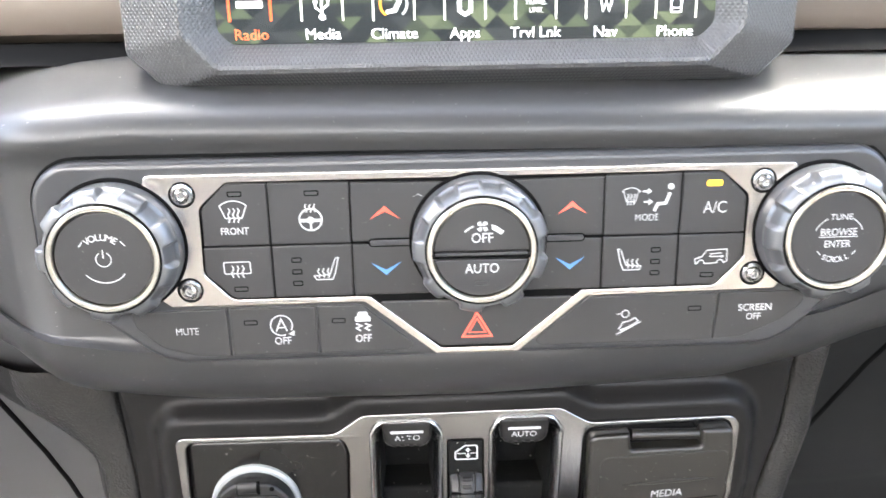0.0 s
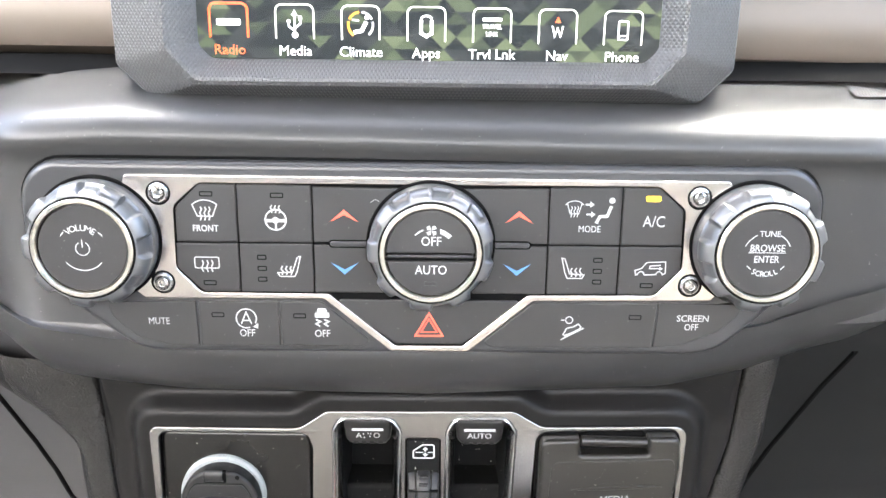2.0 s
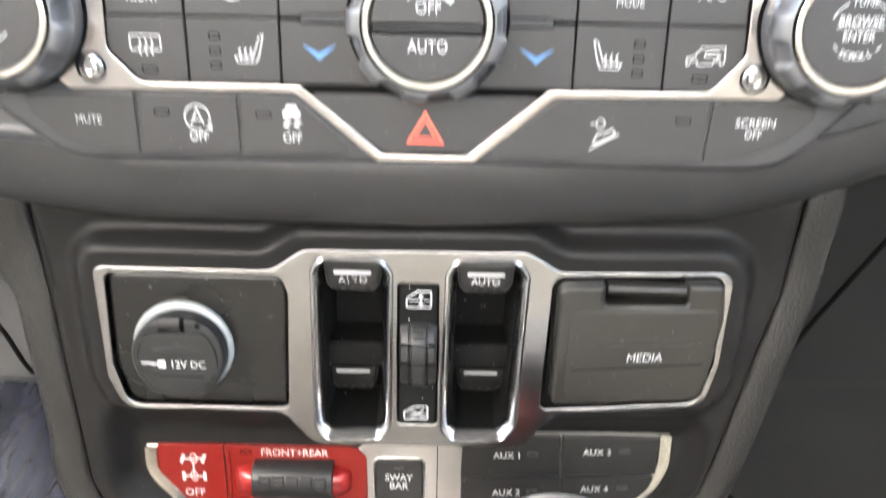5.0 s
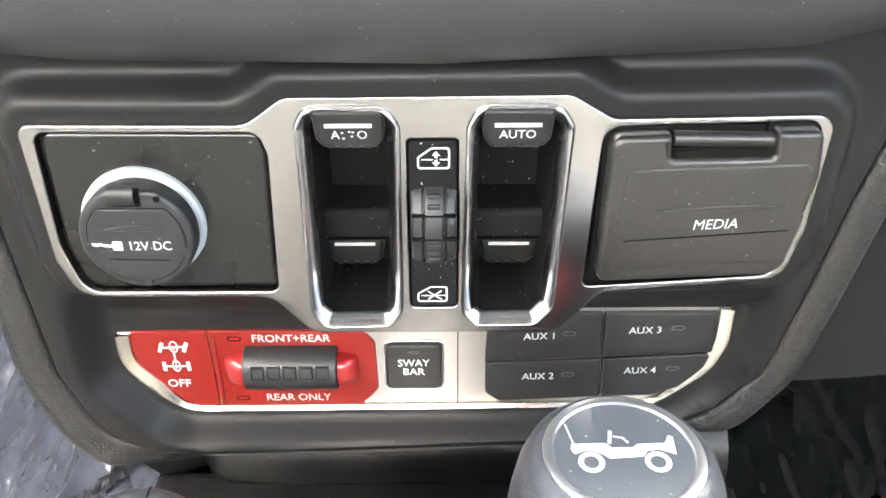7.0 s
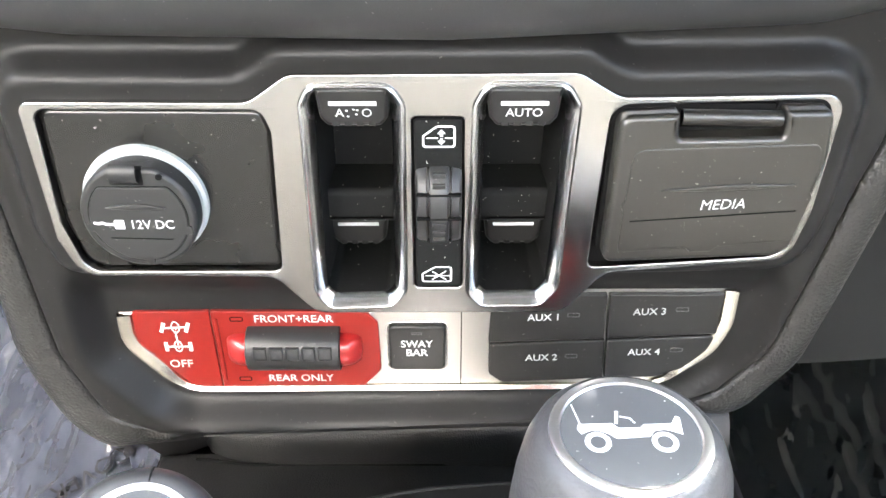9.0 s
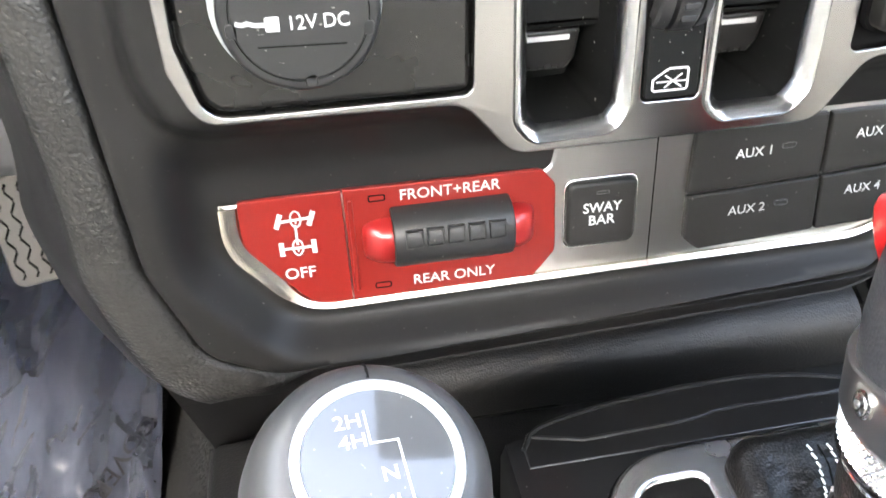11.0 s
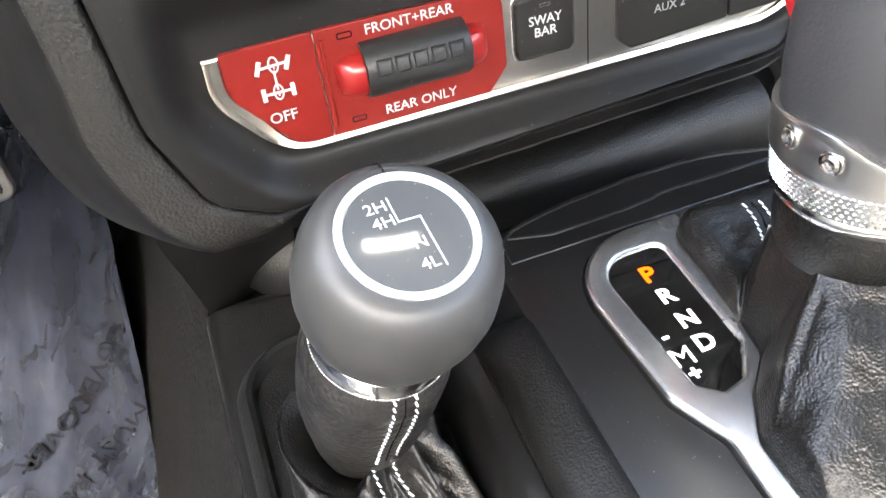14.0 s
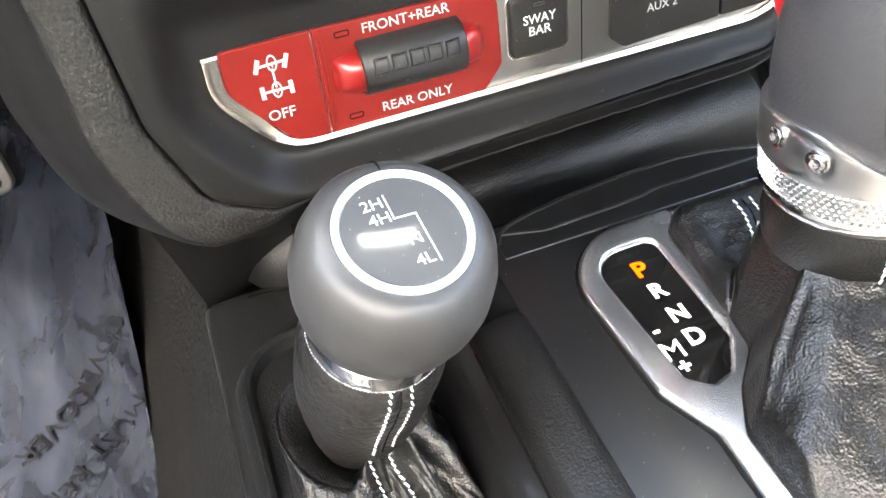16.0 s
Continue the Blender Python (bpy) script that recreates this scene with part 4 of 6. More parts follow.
            ribbon(bm, [(6.8, -4.6), (5.4, -6.0)], 0.45, 0.03)
            print_part("symbol", bm, wall_m(x, f - 0.02, z), PRINT, face)


def bent_words(text, size, x, y, z, r, step, mat, parent):
    """Letters set on an arc, each a mesh."""
    n = len(text)
    for i, ch in enumerate(text):
        d = (i - (n - 1) / 2) * step / abs(r) * math.copysign(1, r) * (1 if r > 0 else -1)
        a = d if r > 0 else d
        if r > 0:
            px, pz, spin = x + r * math.sin(d), z + r * math.cos(d), -math.degrees(d)
        else:
            d = (i - (n - 1) / 2) * abs(step) / abs(r)
            px, pz, spin = x + abs(r) * math.sin(d), z - abs(r) * math.cos(d), math.degrees(d)
        words(ch, size, wall_m(px, y, pz, spin), mat, parent, "letter", bold=0.03)


climate_panel()

# ---- lower centre stack ----
STRIP2 = rounded([(-124.8, 507.2), (-57.5, 506.8), (-45.5, 515.3), (38, 515.8), (50.5, 508.2), (116, 509.2), (114.8, 470), (111, 452), (52, 447), (39.5, 431), (-43.5, 431),
                  (-56, 445.6), (-119, 446.4), (-124, 460)], [4, 9, 7, 7, 9, 6, 10, 7, 9, 9, 9, 9, 8, 6], 6)
LEFT_HOLE = rounded([(-120.4, 504.7), (-54.2, 504.2), (-52.0, 497), (-53.6, 448.2), (-116.8, 448.3), (-121, 466)], [4, 4, 3, 2.5, 7, 8], 5)
RIGHT_HOLE = rounded([(48.6, 505.4), (112.4, 507.2), (112.2, 470), (107.6, 453.6), (46.2, 449.4)], [5, 5, 8, 6, 2], 5)
WELL_L = [(-42.8, 506.5), (-39.8, 512.4), (-16.2, 512.4), (-12.3, 506.5), (-13.2, 440), (-17, 434.2), (-38.6, 433.4), (-43.2, 439)]
WELL_R = [(8.0, 506), (11.4, 512.8), (35.0, 512.8), (39.2, 506), (36.8, 441), (31.4, 434.4), (11.4, 434.2), (6.9, 439)]
SLOT = box_outline(-10.2, 441.6, 5.2, 502.2, 1.5)
STACK = [(-149, 536), (-147, 470), (-142, 402), (-130.5, 371.5), (-111, 362), (82, 368.5), (105, 382), (119, 402), (126, 432), (134, 470), (140, 495), (141.5, 540)]
STACK_OUT = rounded(STACK, [0, 30, 25, 16, 16, 16, 14, 14, 14, 20, 20, 0], 6)
BASIN = rounded([(-123, 446), (-124, 402), (-104, 375.6), (86, 376.4), (104, 392), (110.5, 416), (111, 448)], [4, 16, 16, 14, 14, 10, 4], 6)
FACE = 32.0
LOW = 54.0


def stack_trim():
    """The black moulding round both switch rows: a rolled rim round the metal frame and a basin for the lower row."""
    out = ccw(STACK_OUT)
    pts = [Vector(q) for q in out]
    n = len(pts)
    edges = [(i, (i + 1) % n) for i in range(n)]
    grid = np.stack(np.meshgrid(np.arange(-150, 143, 1.9), np.arange(362, 541, 1.9)), -1).reshape(-1, 2)
    pts += [Vector(q) for q in grid[outline_distances(grid, out) < -0.7].tolist()]
    vs, _, faces, *_ = geometry.delaunay_2d_cdt(pts, edges, [], 1, 1e-4)
    strip, basin = ccw(STRIP2), ccw(BASIN)
    bm = bmesh.new()
    made = []
    where = [tuple(v) for v in vs]
    hump = ccw(rounded(grown([(-124.8, 507.2), (-57.5, 506.8), (-45.5, 515.3), (38, 515.8), (50.5, 508.2), (116, 509.2), (114.8, 470), (111, 452), (52, 447), (-56, 445.6), (-119, 446.4), (-124, 460)], 6.5), [9, 16, 12, 12, 16, 9, 14, 12, 5, 5, 12, 10], 8))
    for v, ds, db, do, dh in zip(vs, outline_distances(where, strip), outline_distances(where, basin), -outline_distances(where, out), outline_distances(where, hump)):
        upper = smooth01((v.y - 436) / 14)
        rim = 34.5 + 10.5 * smooth01((dh + 1.5) / 9.0)
        low = 44 - 5 * smooth01(1 - ds / 11)
        y = rim * upper + low * (1 - upper)
        if ds < -2.8:
            y = 72.0
        if db < 12 and ds > -1:
            w = smooth01(1 - max(0.0, db) / 12)
            if v.y > 418:
                w *= smooth01((446 - v.y) / 24)
            y = y * (1 - w) + (LOW + 0.6) * w
        if do < 1.6:
            y += 1.3 * (1 - math.sqrt(max(0, 1 - ((1.6 - do) / 1.6) ** 2)))
        y -= 5 * smooth01((v.y - 502) / 34)
        made.append(bm.verts.new((v.x, y, v.y)))
    for f in faces:
        try:
            bm.faces.new([made[k] for k in f])
        except ValueError:
            pass
    return bm


structure("stack_trim", stack_trim(), TRIM, "black moulded trim of the centre stack", "dashboard", 60)


def stack_surround():
    """Grained side skin that wraps round the stack trim and runs back to the footwells."""
    path = [STACK_OUT[0]]
    for a, b in zip(STACK_OUT, STACK_OUT[1:]):
        steps = max(1, int((Vector(b) - Vector(a)).length / 6))
        path += [(a[0] + (b[0] - a[0]) * q / steps, a[1] + (b[1] - a[1]) * q / steps) for q in range(1, steps + 1)]
    closed = ccw([*path, (141.5, 700), (-149, 700)])
    rows = []
    sides = ((0.9, 66), (0.9, 48.0), (1.5, 46.4), (3.2, 45.6), (8, 45.4), (12.5, 46.2), (15, 47.8), (17.5, 51.5), (22, 60), (31, 80), (40, 100), (45, 280))
    under = ((1.3, 74), (3.7, 72), (3.9, 53), (4.2, 51.4), (4.7, 51), (5.2, 51.4), (5.6, 54), (9, 57), (14.6, 59), (15.2, 58.4), (15.9, 60), (16.5, 104))
    for (d, y), (d2, y2) in zip(sides, under):
        base, far, low = grown(closed, 0.0), grown(closed, d), grown(closed, d2)
        row = []
        for (bx, bz), (x1, z1), (x2, z2) in zip(base, far, low):
            if bz < 600:
                k = max(smooth01((-100 - bx) / 26), smooth01((bx - 84) / 24))
                wide = 1 + 0.22 * smooth01((430 - bz) / 50) * (1 if bx < 0 else 0)
                wide += 1.6 * smooth01((bz - 484) / 40) * (1 if bx < 0 else 0)
                x1, z1 = bx + (x1 - bx) * wide, bz + (z1 - bz) * wide
                back = -5 * smooth01((bz - 502) / 34)
                row.append(Vector((x2 + (x1 - x2) * k, y2 + (y - y2) * k + back, z2 + (z1 - z2) * k)))
        rows.append(row)
    k = min(len(r) for r in rows)
    bm = loft([r[:k] for r in rows])
    for f in bm.faces:
        f.material_index = 1 if f.calc_center_median().y > 49.5 else 0
    return bm


structure("stack_surround", stack_surround(), [FLANK, SIDE_SMOOTH], "dark grained plastic sides of the centre stack", "dashboard", 60)


# knee panels either side
def knee_point(side, x, z):
    """The panel's surface, which leans away towards its foot."""
    y = float(np.interp(z, [402, 412, 430, 455, 480, 505, 530, 545, 560], [134, 129, 124, 113, 99, 84, 66, 56, 50]))
    return Vector((side * x, y + 0.0006 * (x - 150) ** 2, z))


def knee(side):
    rows = []
    foot = 397 if side < 0 else 392
    for k in range(23):
        x = 150 + 16 * k
        row = [knee_point(side, x, z) for z in (560, 545, 530, 517, 505, 492, 480, 467, 455, 442, 430, 420, 412, 406, 402)]
        if side > 0:
            row += [row[-1] + Vector((0, 3 + 0.2 * d, -d)) for d in (20, 50, 90)]
        row += [row[-1] + Vector((0, 4, foot - 404)), row[-1] + Vector((0, 16, foot - 405)), row[-1] + Vector((0, 120, foot - 390))]
        rows.append(row)
    return loft(rows)


def knee_seam(side, x0, z0, x1, z1, bow):
    pts = []
    for q in range(21):
        u = q / 20
        pts.append(knee_point(side, x0 + (x1 - x0) * u + bow * math.sin(math.pi * u), z0 + (z1 - z0) * u))
    return tube(pts, 1.5, 8)


KNEE_SEAMS = {-1: (227, 515, 209, 404, 2), 1: (204, 532, 177, 404, 2)}
# one shape mirrored; the right panel takes a darker colour than the left
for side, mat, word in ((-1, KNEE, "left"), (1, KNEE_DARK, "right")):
    panel = structure("knee_panel_" + word, knee(side), mat, "smooth grey knee panel under the dashboard" if side < 0 else "smooth knee panel under the dashboard, darker than the left one", "dashboard", 60)
    part("seam", knee_seam(side, *KNEE_SEAMS[side]), GAP, panel, "dark joint between two panels")


def ring_wall(outline, y0, y1, bm=None):
    bm = bm or bmesh.new()
    bridge(bm, ring(bm, [at_xz(q, y0) for q in outline]), ring(bm, [at_xz(q, y1) for q in outline]))
    return bm


def switch_panel():
    t = thing("window_switch_panel", "brushed metal switch panel with two deep window switch wells", "switch panel")
    wl, wr = rounded(WELL_L, 6, 6), rounded(WELL_R, 6, 6)
    part("metal_frame", slab(STRIP2, FACE, FACE + 7, 0.7, [LEFT_HOLE, RIGHT_HOLE, wl, wr, SLOT], 4), FRAME_METAL, t, "brushed metal frame with warm reflections")
    part("outlet_plate", slab(grown(LEFT_HOLE, -0.3), FACE + 2.0, FACE + 6, 2.0, seg=5), OUTLET_PLATE, t, "matt black plate behind the outlet")
    part("outlet_gap", slab(grown(LEFT_HOLE, 0.8), FACE + 4, FACE + 6.5, 0), GAP, t)
    part("hub_plate", slab(grown(RIGHT_HOLE, 0.8), FACE + 3.5, FACE + 6.5, 0), GAP, t)
    part("slot_plate", slab(grown(SLOT, 0.4), FACE + 1.2, FACE + 6, 0), GAP, t)
    for w in (wl, wr):
        g1, g2 = grown(w, -0.5), grown(w, -3.7)
        bm = loft([[at_xz(q, y) for q in o] for o, y in ((grown(w, 0.3), FACE + 1.2), (grown(w, 0.1), FACE - 0.9), (g1, FACE - 1.3), (grown(w, -1.1), FACE - 0.9), (g2, FACE + 3.2), (grown(g2, -0.1), FACE + 3.6))], close_u=True)
        part("well_rim", bm, RIM, t, "polished bevelled rim of a switch well")
        g3 = grown(w, -4.2)
        bm = loft([[at_xz(q, y) for q in o] for o, y in ((g2, FACE + 3.4), (g3, FACE + 14), (grown(w, -5), 66))], close_u=True)
        bm2 = slab(grown(w, -4.8), 66, 67, 0, bm=bm)
        part("well_liner", bm2, LINER, t, "glossy black well")
    # icon fields above and below the thumb wheel
    for z0, z1 in ((479, 501.8), (442, 463.5)):
        part("icon_plate", slab(box_outline(-9.6, z0 + 0.2, 4.7, z1 - 0.2, 1.2), FACE - 0.3, FACE + 4, 0.4), LINER, t)
    for z, kind in ((496.0, 0), (446.9, 1)):
        bm = bmesh.new()
        outer = rounded([(-4.9, -3.3), (4.9, -3.3), (4.9, 3.6), (-0.6, 3.6), (-4.9, 0.4)], 0.8, 3)
        ribbon(bm, outer, 0.75, 0, True)
        place = wall_m(-2.2 - 0.8 * kind, FACE - 0.3, z) @ Matrix.Diagonal((0.95, 0.82 if kind else 0.95, 1, 1))
        if kind == 0:
            ribbon(bm, [(-3.9, -0.3), (-0.2, -0.3)], 0.5, 0.03)
            ribbon(bm, [(1.9, -0.3), (4.8, -0.3)], 0.5, 0.03)
            blob(bm, [(0.35, 0.2), (1.25, 0.2), (1.25, 1.1), (2.1, 1.1), (0.8, 2.6), (-0.5, 1.1), (0.35, 1.1)], 0.05)
            blob(bm, [(0.35, -0.4), (1.25, -0.4), (1.25, -1.2), (2.1, -1.2), (0.8, -2.7), (-0.5, -1.2), (0.35, -1.2)], 0.05)
        else:
            ribbon(bm, [(-3.9, -0.5), (4.8, -0.5)], 0.5, 0.03)
            ribbon(bm, [(-1.6, 1.6), (3.2, -2.4)], 0.55, 0.05)
            ribbon(bm, [(-1.6, -2.4), (3.2, 1.8)], 0.55, 0.07)
        print_part("symbol", bm, place, PRINT, t)
    # thumb wheel
    rows = []
    for k in range(15):
        a = radians(-78 + 156 * k / 14)
        z, y = 473.0 + 14.4 * math.sin(a), FACE + 4 - 10.5 * math.cos(a)
        rows.append([Vector((x, y + dy, z)) for x, dy in ((-9.4, 5), (-9.3, 1.6), (-8.6, 0.6), (-6.0, 0), (-5.7, 1.4), (-5.3, 1.4), (-5.0, -0.6), (-4.6, -0.9), (0.3, -0.9), (0.7, -0.6), (1.0, 1.4), (1.4, 1.4), (1.7, 0), (4.0, 0.6), (4.7, 1.6), (4.8, 5))])
    tw = part("thumb_wheel", loft(rows), RUBBER, t, "ribbed black rear window lock rocker")
    for z in (484.6, 482.0, 469.6, 466.6, 463.4):
        o = box_outline(-4.2, z - 0.8, -0.1, z + 0.8, 0.4)
        yy = FACE + 4 - 10.5 * math.sqrt(max(0.05, 1 - ((z - 473.0) / 14.4) ** 2)) - 1.5
        part("rib", slab(o, yy, yy + 2.5, 0.35, seg=2), RUBBER, tw)
    for z in (479.4, 471.8):
        o = box_outline(-9.0, z - 0.35, 4.5, z + 0.35, 0.1)
        yy = FACE + 4 - 10.5 * math.sqrt(max(0.05, 1 - ((z - 473.0) / 14.4) ** 2)) - 0.95
        part("groove", slab(o, yy, yy + 1.5, 0), GAP, tw)


switch_panel()


def window_switch(x, z, y, auto, low):
    t = thing("window_switch", "black paddle window switch with a white bar" + (" below" if low else " and small lettering"), "switch", "window switches")
    w, h = (10.2, 6.0) if low else (11.0, 6.6)
    o = rounded([(x - w, z + h), (x + w, z + h), (x + w - 0.8, z - h + 3), (x + w - 3, z - h), (x - w + 3, z - h), (x - w + 0.8, z - h + 3)], [1, 1, 2, 2, 2, 2], 4)
    bm = slab(o, y, y + 26, 1.6, seg=4)
    for v in bm.verts:
        v.co.y += 0.22 * (z + h - v.co.z) - 0.6
    p = part("paddle", bm, KEY, t)
    m = wall_m(x, y - 0.6 + 0.22 * (h - (1.6 if not low else 3.5)) - 0.1, z + (1.6 if not low else 3.5)) @ Matrix.Rotation(radians(12), 4, "X")
    bm = bmesh.new()
    blob(bm, box_outline(-7.0, -0.75, 7.0, 0.75, 0.2))
    print_part("white_bar", bm, m, PRINT, p)
    if not low:
        face = wall_m(x, y - 0.6 + 0.22 * (h + 1.7) - 0.1, z - 1.7) @ Matrix.Rotation(radians(12.4), 4, "X")
        if auto == "worn":
            # the two middle letters are rubbed away but for a few flecks
            words("A", 2.9, face @ Matrix.Translation((-4.0, 0, 0)), GREY_PRINT, p, "lettering", stretch=0.95)
            words("O", 2.9, face @ Matrix.Translation((4.0, 0, 0)), PRINT, p, "lettering", stretch=0.95)
            bm = bmesh.new()
            for fx, fy in ((-1.9, 0.9), (-1.6, -1.1), (0.2, 1.3), (0.9, -0.4), (1.3, 1.1)):
                blob(bm, box_outline(fx - 0.35, fy - 0.3, fx + 0.35, fy + 0.25, 0.1, 2))
            print_part("lettering", bm, face, GREY_PRINT, p)
        else:
            words(auto, 2.9, face, PRINT, p, "lettering", bold=0.02, stretch=0.95)
    for k in (-5.5, -1.8, 1.8, 5.5):
        o = box_outline(x + k - 1.2, z - h + 0.3, x + k + 1.2, z - h + 2.6, 0.4)
        bm = slab(o, y + 0.22 * 2 * h - 1.0, y + 5, 0.4)
        part("rib", bm, KEY, p)


for cx, word in ((-27.3, "worn"), (22.9, "AUTO")):
    window_switch(cx, 504.6, 32.4, word, False)
    window_switch(cx - 2.6 if cx < 0 else cx + 0.4, 450.4, 52.6, "", True)
for cx in (-27.9, 22.6):
    solo("switch_ledge", slab(rounded([(cx - 14.4, 470), (cx + 14.4, 470), (cx + 14.2, 457.5), (cx - 14.2, 457.5)], 1.5, 3), 47, 66, 2.5), LINER, "glossy black ledge between two window switches", "switch", "switch ledges")


def power_outlet():
    t = thing("power_outlet", "round black 12 volt socket with a hinged cap and pale ring", "power outlet")
    x, z = -93.2, 473.6
    part("pale_ring", moved(lathe([(19.4, -2), (19.2, 1.2), (18.2, 2.0), (16.2, 1.8), (16, -2)], 64), wall_m(x, FACE + 1.5, z)), material("pale_ring", (0.25, 0.265, 0.262), 0.35), t, "pale translucent ring")
    x, z = x + 0.4, z - 0.2
    part("body", moved(lathe([(17.0, -3), (16.9, 4), (16.6, 6), (0, 6)], 64), wall_m(x, FACE + 2, z)), RUBBER, t)
    f = FACE + 2 - 10.5
    # the cap is round with a flat shoulder at the hinge
    rim = [(x + px, min(z + pz, z + 16.3)) for px, pz in circle(0, 0, 17.6, 96)]
    rim = [q for i, q in enumerate(rim) if (Vector(q) - Vector(rim[i - 1])).length > 0.05]
    cap_ = part("cap", slab(rim, f, FACE - 2.4, 1.5, seg=5), RUBBER, t, "black rubber cap")
    inner = [(x + px, min(z + pz - 0.2, z + 10.4)) for px, pz in circle(0, 0, 14.7, 96)]
    inner = [q for i, q in enumerate(inner) if (Vector(q) - Vector(inner[i - 1])).length > 0.05]
    part("panel", slab(inner, f - 0.5, f + 1, 0.35, seg=3), RUBBER, cap_, "round inner panel of the cap")
    part("panel_groove", slab(grown(inner, 0.35), f - 0.06, f + 1, 0), GAP, cap_)
    for gx, gz in ((-14.6, -3.0), (14.4, -4.4), (1.0, -15.0)):
        part("tab", slab(box_outline(x + gx - 1.3, z + gz - 1.6, x + gx + 1.3, z + gz + 1.6, 0.8), f - 0.5, f + 1, 0.3), RUBBER, cap_)
    barrel = [Vector((0, -3.0 * math.sin(radians(q)) * 0.7, 3.0 * math.cos(radians(q)))) for q in range(0, 181, 15)]
    part("hinge", loft([[v + Vector((hx, f - 0.5, z + 15.2)) for v in barrel] for hx in (x - 5.2, x - 5.0, x + 2.4, x + 2.6)]), RUBBER, t, "round hinge barrel")
    part("hinge_recess", slab(box_outline(x - 6.2, z + 11.2, x + 3.6, z + 16.4, 0.6), f - 0.14, f + 2, 0), GAP, t)
    part("hole", moved(lathe([(1.0, 0), (1.0, 0.4), (0, 0.4)], 16), wall_m(x + 8.6, f - 0.3, z + 14.0)), GAP, cap_)
    part("ridge", slab([(x - 9 + 0.9 * k, z + 3.9 + 1.3 * math.sin(math.pi * k / 20)) for k in range(21)] + [(x + 9 - 0.9 * k, z + 3.7 - 0.5 * math.sin(math.pi * k / 20)) for k in range(21)], f - 1.3, f + 1, 0.3), RUBBER, cap_)
    part("step", slab([(x - 9.6, z - 6.6), (x + 9.4, z - 7.2), (x + 9.3, z - 7.5), (x - 9.5, z - 6.9)], f - 0.62, f + 1, 0), GAP, cap_)
    words("12V DC", 3.0, wall_m(x + 3.8, f - 0.55, z - 2.2), PRINT, cap_, "lettering", bold=0.04, stretch=0.95)
    bm = bmesh.new()
    blob(bm, box_outline(-1.8, -1.6, 1.8, 1.6, 0.5))
    ribbon(bm, [(-9, 0.7), (-7.5, 0.3), (-6, 0.6), (-4.5, 0.1), (-1.8, 0.0)], 1.1, 0.03)
    print_part("symbol", bm, wall_m(x - 6.0, f - 0.57, z - 2.0) @ Matrix.Diagonal((0.85, 1, 1, 1)), PRINT, cap_)


power_outlet()


def media_hub():
    t = thing("media_port_cover", "black hinged cover of the media port in the switch panel", "port cover")
    y = 25.4
    notch = rounded([(67.6, 498), (97.2, 498.6), (96.8, 506), (67.2, 506)], 0.6, 3)
    lid2 = rounded([(49.6, 505.0), (66.8, 505.6), (67.4, 498.0), (97.4, 498.6), (97.2, 506.4), (110.8, 506.6), (112.2, 492), (107.8, 461.0), (104, 457.6), (49.2, 455.2)], [4, 1, 1, 1, 1, 3, 6, 4, 4, 3], 5)
    lid_ = part("lid", slab(lid2, y, y + 10, 1.9, seg=6), LID, t, "satin black lid")
    part("shadow_gap", slab(grown(lid2, 1.1), FACE - 0.25, FACE + 2, 0), GAP, t)
    part("recess", slab(notch, y + 7.5, y + 9, 0), GAP, t)
    part("hinge_bar", moved(tube([(67.9, 0, 0), (96.9, 0, 0)], 2.3, 16), Matrix.Translation((0, y + 3.6, 503.2)) @ Matrix.Rotation(radians(1.1), 4, "Y") @ Matrix.Translation((0, 0, 1.6))), LID, t, "rounded hinge bar")
    groove = rounded([(54.6, 494.8), (109.2, 496.8), (109.6, 489), (109.0, 481), (110, 479), (108.4, 470), (107, 463.6), (84.5, 461.4), (82.6, 459.6), (76.4, 459.4), (74.5, 461), (53.2, 459.2), (53.6, 474), (52.6, 476), (53.8, 478)], [4, 3, 1, 1, 1, 1, 3, 1, 1, 1, 1, 2, 1, 1, 1], 3)
    part("panel_line", slab(groove, y - 0.35, y + 1, 0.5, seg=2), LID, lid_)
    part("finger_ridge", slab([(64 + k, 481.5 + 0.05 * k + 1.0 * math.sin(math.pi * k / 40)) for k in range(41)] + [(104 - k, 483.3 - 0.05 * k - 0.6 * math.sin(math.pi * k / 40)) for k in range(41)], y - 1.0, y + 1, 0.35), LID, lid_)
    part("finger_step", slab([(56, 471.0), (106, 474.6), (106, 474.2), (56, 470.6)], y - 0.55, y + 1, 0.1), GAP, lid_)
    words("MEDIA", 3.4, wall_m(83.2, y - 0.75, 476.8, 2.5), PRINT, lid_, "lettering", bold=0.02, shear=0.16, stretch=0.96)


media_hub()

# ---- lower switch row ----
BASE_OUT = rounded([(-121.4, 415.4), (-121.9, 401), (-103, 378), (82, 379), (103, 397), (107.4, 410), (107, 430), (-24, 430), (-27, 415.2)], [0.5, 24, 24, 28, 26, 16, 0.5, 0.5, 3], 10)


